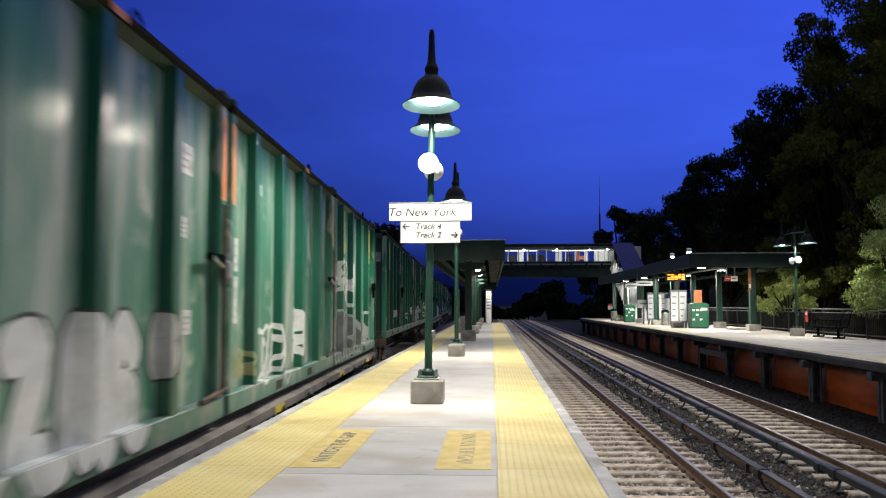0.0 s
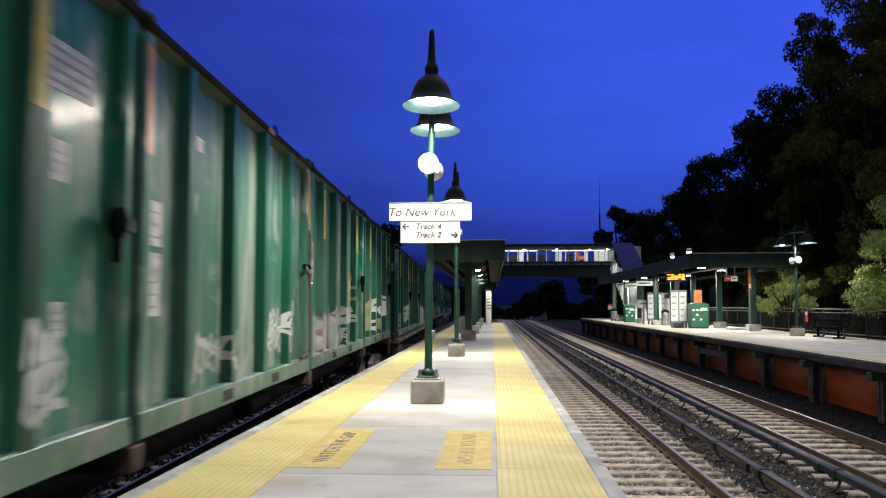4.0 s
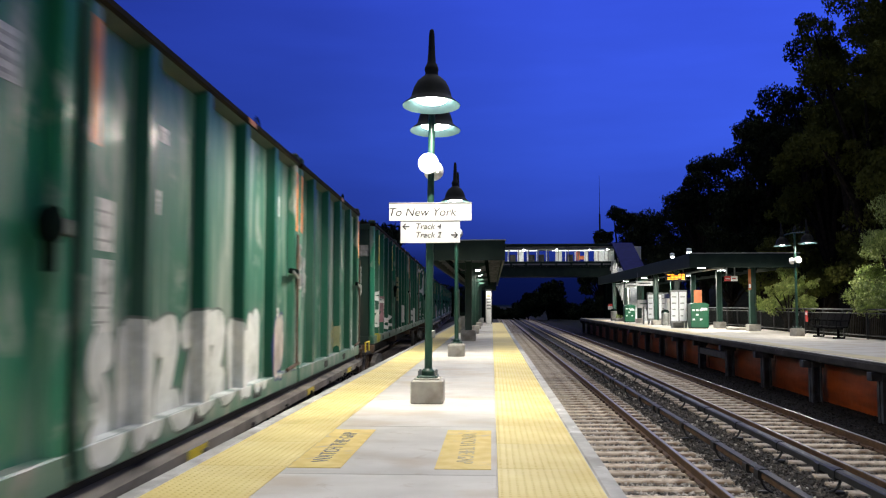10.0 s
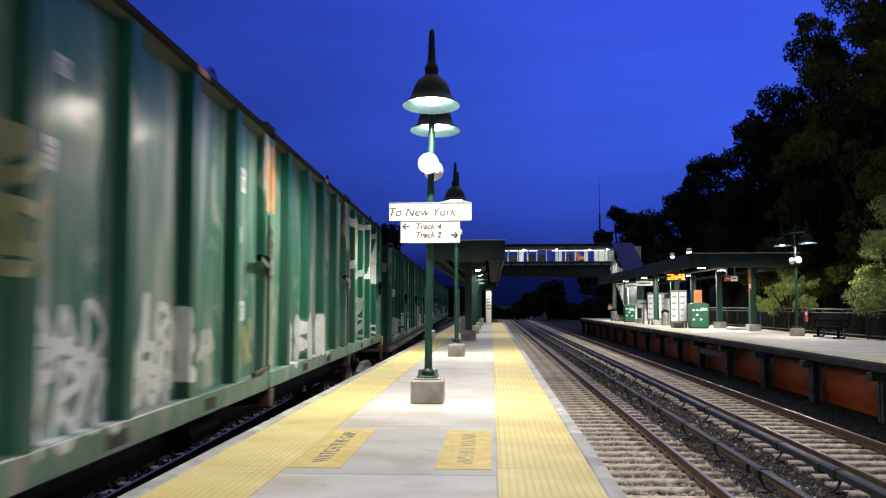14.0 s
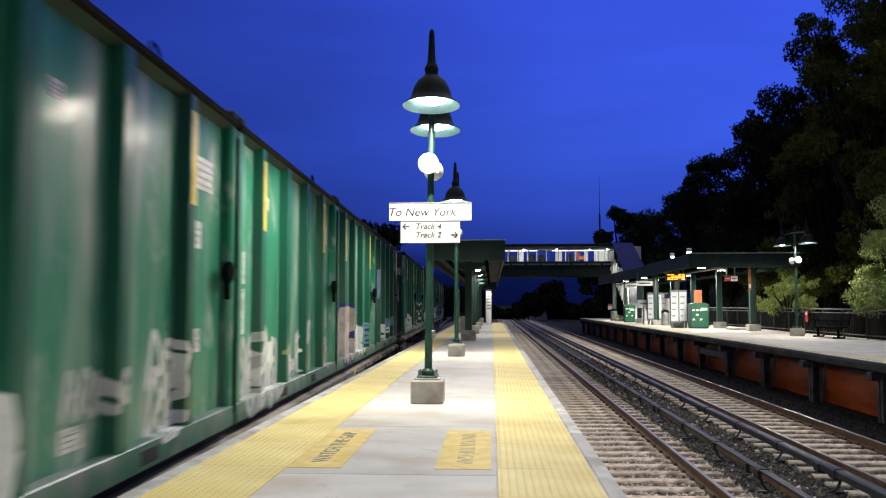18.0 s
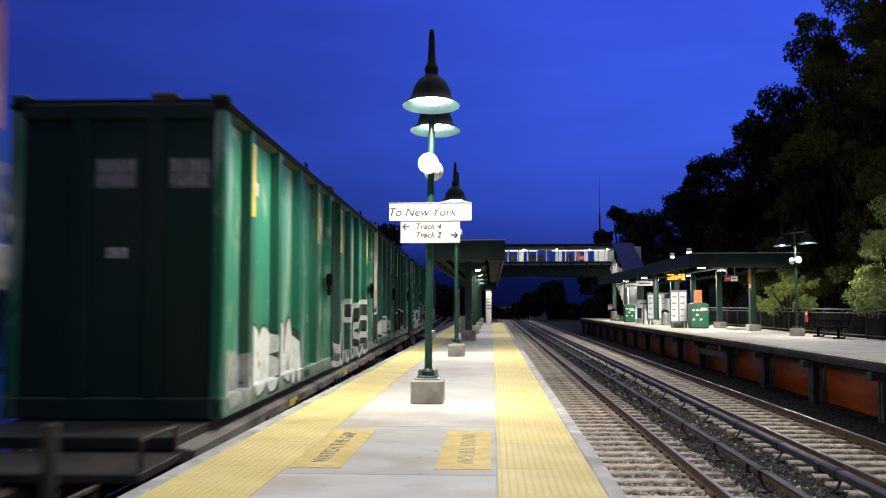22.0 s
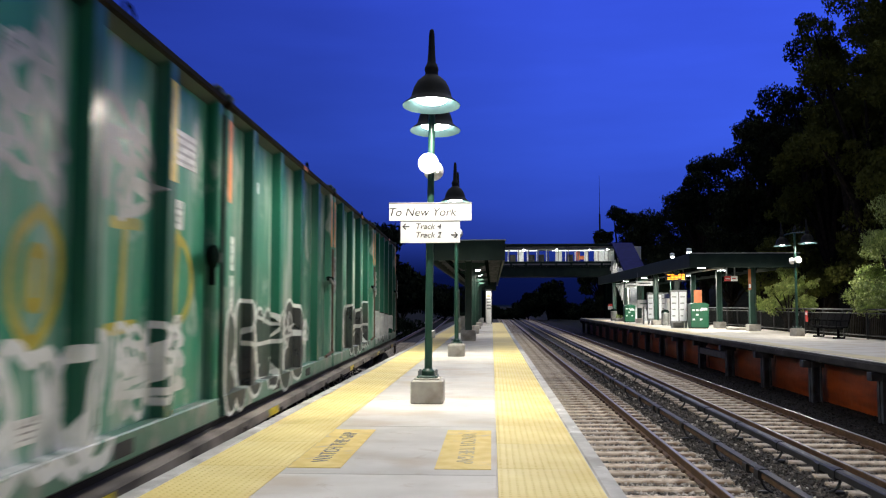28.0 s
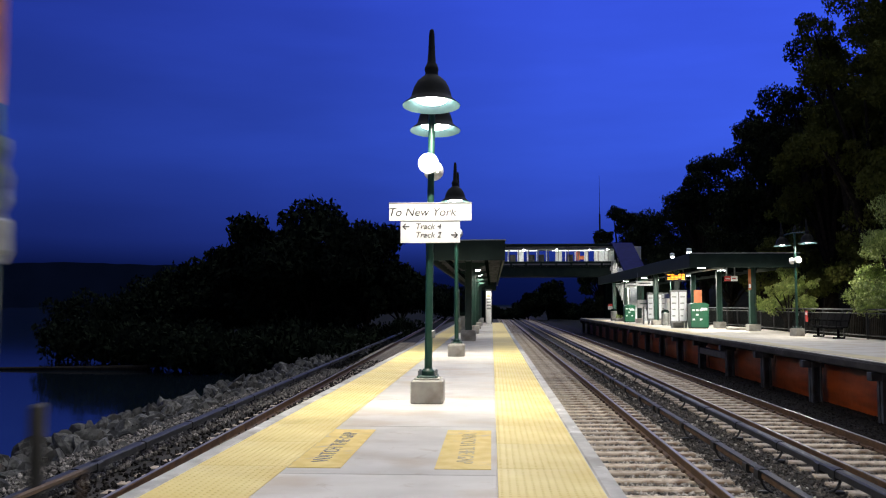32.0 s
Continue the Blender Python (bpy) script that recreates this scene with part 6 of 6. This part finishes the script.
def rough_stone(size, seed, n=1):
    q = random.Random(seed)
    bm = bmesh.new()
    bmesh.ops.create_icosphere(bm, subdivisions=n, radius=1.0)
    cuts = [(Vector((q.gauss(0, 1), q.gauss(0, 1), q.gauss(0, 1))).normalized(), q.uniform(.35, .66)) for _ in range(12)]
    for v in bm.verts:
        for d, h in cuts:
            e = v.co.dot(d)
            if e > h:
                v.co -= d * (e - h)
        v.co = Vector((v.co.x * size * 1.15, v.co.y * size, v.co.z * size * .8))
    me = bpy.data.meshes.new("stone")
    bm.to_mesh(me)
    bm.free()
    return me


bankstone = [rough_stone(1.0, 300 + k, 2) for k in range(9)]
for me in bankstone:
    me.materials.append(RIPRAP)
bank = thing("riprap_bank", "bank of grey broken boulders down to the water", "rocks", kind="structure")
for k in range(295):
    y = 8.5 + 30 * (k / 295) ** 1.25 + rr.uniform(-.4, .4)
    u = rr.random()
    x = -6.75 - 1.75 * u - .018 * y + rr.uniform(-.15, .15)
    s = rr.uniform(.18, .46)
    o = part("boulder", bankstone[rr.randrange(9)], RIPRAP, bank)
    o.matrix_basis = Matrix.LocRotScale((x, y, max(-1.5, land(x, y)) + s * .02 + rr.uniform(-.10, .08)), Euler((rr.uniform(0, 6), rr.uniform(0, 6), rr.uniform(0, 6))), (s, s * rr.uniform(.7, 1.2), s * rr.uniform(.6, 1)))
rest = Shape()
vb = [[tuple(v.co) for v in me.vertices] for me in bankstone]
fb_ = [[tuple(p.vertices) for p in me.polygons] for me in bankstone]
for k in range(1100):
    y = 8 + 50 * (k / 1100) ** 1.2 + rr.uniform(-.4, .4)
    u = rr.random()
    x = -6.6 - 2.6 * u - .018 * y
    s = rr.uniform(.09, .30)
    q = rr.randrange(9)
    m = Matrix.LocRotScale((x, y, max(-1.5, land(x, y)) + rr.uniform(-.12, .1) - .5 * max(0, u - .6)), Euler((rr.uniform(0, 6), rr.uniform(0, 6), rr.uniform(0, 6))), (s, s, s))
    rest.add([m @ Vector(v) for v in vb[q]], fb_[q])
part("small_rocks", rest.mesh("small_rocks", RIPRAP, fix=False), RIPRAP, bank, kind="stuff")

# crushed stone, joined
def gravel(name, x0, x1, y0, y1, z, count, smin, smax, seed, label, stone=STONE):
    q = random.Random(seed)
    base = [(Vector(v), None) for v in ((0, 0, 1), (1, 0, 0), (0, 1, 0), (-1, 0, 0), (0, -1, 0), (0, 0, -1))]
    fs0 = [(0, 1, 2), (0, 2, 3), (0, 3, 4), (0, 4, 1), (5, 2, 1), (5, 3, 2), (5, 4, 3), (5, 1, 4)]
    vs, fs = [], []
    for _ in range(count):
        y = y0 + (y1 - y0) * q.random() ** 1.7
        x = q.uniform(x0, x1)
        s = q.uniform(smin, smax)
        e = Euler((q.uniform(0, 6), q.uniform(0, 6), q.uniform(0, 6))).to_matrix()
        k = len(vs)
        for v, _n in base:
            p = e @ (v * s * q.uniform(.6, 1.25))
            vs.append((x + p.x, y + p.y, z + p.z))
        fs += [tuple(i + k for i in f) for f in fs0]
    s = Shape()
    s.v, s.f = vs, fs
    me = s.mesh(name, stone, fix=False)
    return tagged(new(name, me), label, "gravel", "", "stuff")


gravel("gravel", .9, 3.75, 7, 42, -1.436, 22000, .018, .046, 1, "loose grey crushed stone between the rails")
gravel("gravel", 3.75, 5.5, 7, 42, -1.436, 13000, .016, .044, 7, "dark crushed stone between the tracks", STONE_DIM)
gravel("gravel", 3.5, 5.5, 7, 36, -1.415, 900, .022, .050, 8, "pale loose stones scattered between the tracks")
gravel("gravel", 5.5, 7.3, 8, 40, -1.435, 7000, .016, .040, 3, "dull crushed stone in the far track", STONE_MID)
gravel("gravel", 7.3, 9.8, 8, 40, -1.42, 9000, .016, .040, 4, "crushed stone beside the far track, darkened for shade", STONE_DARK)
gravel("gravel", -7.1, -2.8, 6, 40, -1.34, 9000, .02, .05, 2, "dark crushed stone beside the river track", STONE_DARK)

gravel("gravel", -7.3, -5.9, 6, 34, -1.30, 9000, .02, .055, 6, "grey grit between the rail and the boulders", STONE_MID)

fs_ = Shape()
for cx in (T2, T1):
    for x0, x1 in ((-1.25, -.83), (-.67, .67), (.83, 1.25)):
        fs_.add([(cx + x0, 24, TOP2 - .25), (cx + x1, 24, TOP2 - .25), (cx + x1, 34, TOP2 - .188), (cx + x0, 34, TOP2 - .188), (cx + x1, 200, TOP2 - .188), (cx + x0, 200, TOP2 - .188)], [(0, 1, 2, 3), (3, 2, 4, 5)])
solid("trackbed", fs_, FILL_STONE, "tan fine ballast packed level with the ties", "ballast", kind="structure")

# ---------------------------------------------------------------- ties
tm_ = Shape().box(-1.28, 1.28, -.13, .13, -.20, .0, .02).mesh("tie", TIE)
for tr_, cx, top, y0, y1 in ((track2, T2, TOP2, 5.5, 80), (track1, T1, TOP2, 9, 80), (track4, T4, TOP4, 6, 60)):
    y = y0
    while y < y1:
        o = part("tie", tm_, TIE, tr_)
        o.location = (cx + random.uniform(-.02, .02), y, top - .172)
        y += .60
far_ties = Shape()
for cx in (T2, T1):
    for k in range(150):
        far_ties.box(cx - 1.28, cx + 1.28, 80.2 + k * .6, 80.46 + k * .6, TOP2 - .372, TOP2 - .172)
part("far_ties", far_ties.mesh("far_ties", TIE, fix=False), TIE, track2, kind="stuff")
clip_m = Shape().box(-.11, .11, -.06, .06, 0, .03, .008).box(.06, .10, -.09, .09, .01, .06, .01).box(-.10, -.06, -.09, .09, .01, .06, .01).mesh("rail_clip", RUST)
for tr_, cx in ((track2, T2), (track1, T1)):
    y = 5.5 if cx == T2 else 9
    while y < 30:
        for sx in (-1, 1):
            part("rail_clip", clip_m, RUST, tr_).location = (cx + sx * G, y, TOP2 - .172)
        y += .60

# orange-red sheeting hung under the side platform, bay by bay
def sheet(seed):
    q = Shape()
    nu, nv = 18, 7
    vs = []
    for side in (0, .02):
        for a in range(nu + 1):
            for b in range(nv + 1):
                u, v = a / nu, b / nv
                d = .05 * noise.noise((u * 3.1 + seed, v * 1.4, seed * 1.7)) + .02 * noise.noise((u * 9, v * 4 + u * 5, seed)) - .05 * math.sin(math.pi * v)
                vs.append((Q_L + .60 + d + side, .01 + 4.23 * u, -1.54 + 1.19 * v + .02 * noise.noise((u * 4, seed, 0))))
    m = (nu + 1) * (nv + 1)
    fs = []
    for a in range(nu):
        for b in range(nv):
            k = a * (nv + 1) + b
            fs += [(k, k + nv + 1, k + nv + 2, k + 1), (m + k, m + k + 1, m + k + nv + 2, m + k + nv + 1)]
    q.add(vs, fs)
    return q.mesh("sheet", WOOD_RED, True)


sheets = [sheet(3.7 * k + 1) for k in range(5)]
y = -9.70
k = 0
while y < QE - 4.3:
    part("sheet", sheets[k % 5], WOOD_RED, sp, "orange-red hanging sheeting").location = (0, y, 0)
    part("hem_rail", Shape().box(Q_L + .55, Q_L + .66, y, y + 4.24, -.36, -.225, .008), WEATHERED, sp)
    y += 4.25
    k += 1

# ---------------------------------------------------------------- platform surface pieces
def dome_tile(w, d, nx, ny):
    s = Shape()
    s.box(0, w, 0, d, -.014, 0, .003)
    for i in range(nx):
        for j in range(ny):
            cx, cy = (i + .5) * w / nx, (j + .5) * d / ny
            vs = []
            for r, z in ((.015, 0), (.009, .0035)):
                vs += [(cx + r * math.cos(a), cy + r * math.sin(a), z) for a in [q * math.pi / 3 for q in range(6)]]
            s.add(vs, [(q, (q + 1) % 6, 6 + (q + 1) % 6, 6 + q) for q in range(6)] + [(6, 7, 8, 9, 10, 11)])
    return s.mesh("tactile_tile", YELLOW_TILE, fix=False)


TL0, TL1, TR0, TR1 = P_L + .15, -1.66, .04, P_R - .14
near_l, near_r = dome_tile(TL1 - TL0, 1.19, 13, 20), dome_tile(TR1 - TR0, 1.19, 13, 20)
flat_l = Shape().box(0, TL1 - TL0, 0, 1.19, -.014, .002, .003).mesh("tactile_tile", YELLOW_TILE)
flat_r = Shape().box(0, TR1 - TR0, 0, 1.19, -.014, .002, .003).mesh("tactile_tile", YELLOW_TILE)
k = 0
y = -4.0
while y < P_END - 1.2:
    for x, a, b in ((TL0, near_l, flat_l), (TR0, near_r, flat_r)):
        o = part("tactile_tile", a if 3 < y < 22 else b, YELLOW_TILE, plat)
        o.location = (x, y, 0)
    y += 1.2
for k in range(26):
    y = -3.70 + k * 2.55
    o = part("paving_slab", Shape().box(TL1 + .008, TR0 - .008, y + .006, y + 2.544, -.02, 0.0, .006), CONCRETE, plat)
for x0, x1, txt, mat_, rot, lab in ((-1.64, -1.21, "WATCH THE GAP", DARK_PAINT, 90, "worn yellow panel with black words"), (-.46, -.01, "WATCH THE GAP", GREY_PAINT, -90, "worn yellow panel with faded words")):
    pp = part("painted_panel", Shape().box(x0, x1, 6.72, 8.78, .0, .0045), YELLOW_PAINT, plat, lab)
    o = part("lettering", lettering(txt, .200, 0, .001), mat_, pp)
    o.data.materials.append(mat_)
    o.matrix_basis = Matrix.Translation(((x0 + x1) / 2, 7.75, .006)) @ Matrix.Rotation(radians(rot), 4, "Z")


# ---------------------------------------------------------------- moving things
def shift_at(t):
    """Smooth distance run, by Hermite pieces between the known times."""
    n = len(SHIFT)
    vel = [(SHIFT[min(k + 1, n - 1)][1] - SHIFT[max(k - 1, 0)][1]) / (SHIFT[min(k + 1, n - 1)][0] - SHIFT[max(k - 1, 0)][0]) for k in range(n)]
    for k in range(n - 1):
        (a, p), (b, q) = SHIFT[k], SHIFT[k + 1]
        if t <= b:
            h, u = b - a, (t - a) / (b - a)
            return p * (2 * u ** 3 - 3 * u * u + 1) + h * vel[k] * (u ** 3 - 2 * u * u + u) + q * (3 * u * u - 2 * u ** 3) + h * vel[k + 1] * (u ** 3 - u * u)
    return SHIFT[-1][1]


def motions():
    steps = [k * .5 for k in range(65)]
    for o, y in MOVERS:
        z = o.location.z
        walk(o, [(t, on_track(y - shift_at(t), z)) for t in steps])
    roll = [(k * .1, shift_at(k * .1) / WHEEL_R) for k in range(321)]
    for w in WHEELS:
        x, y, z = w.location
        walk(w, [(t, Matrix.Translation((x, y, z)) @ Matrix.Rotation(a, 4, "X")) for t, a in roll])


motions()
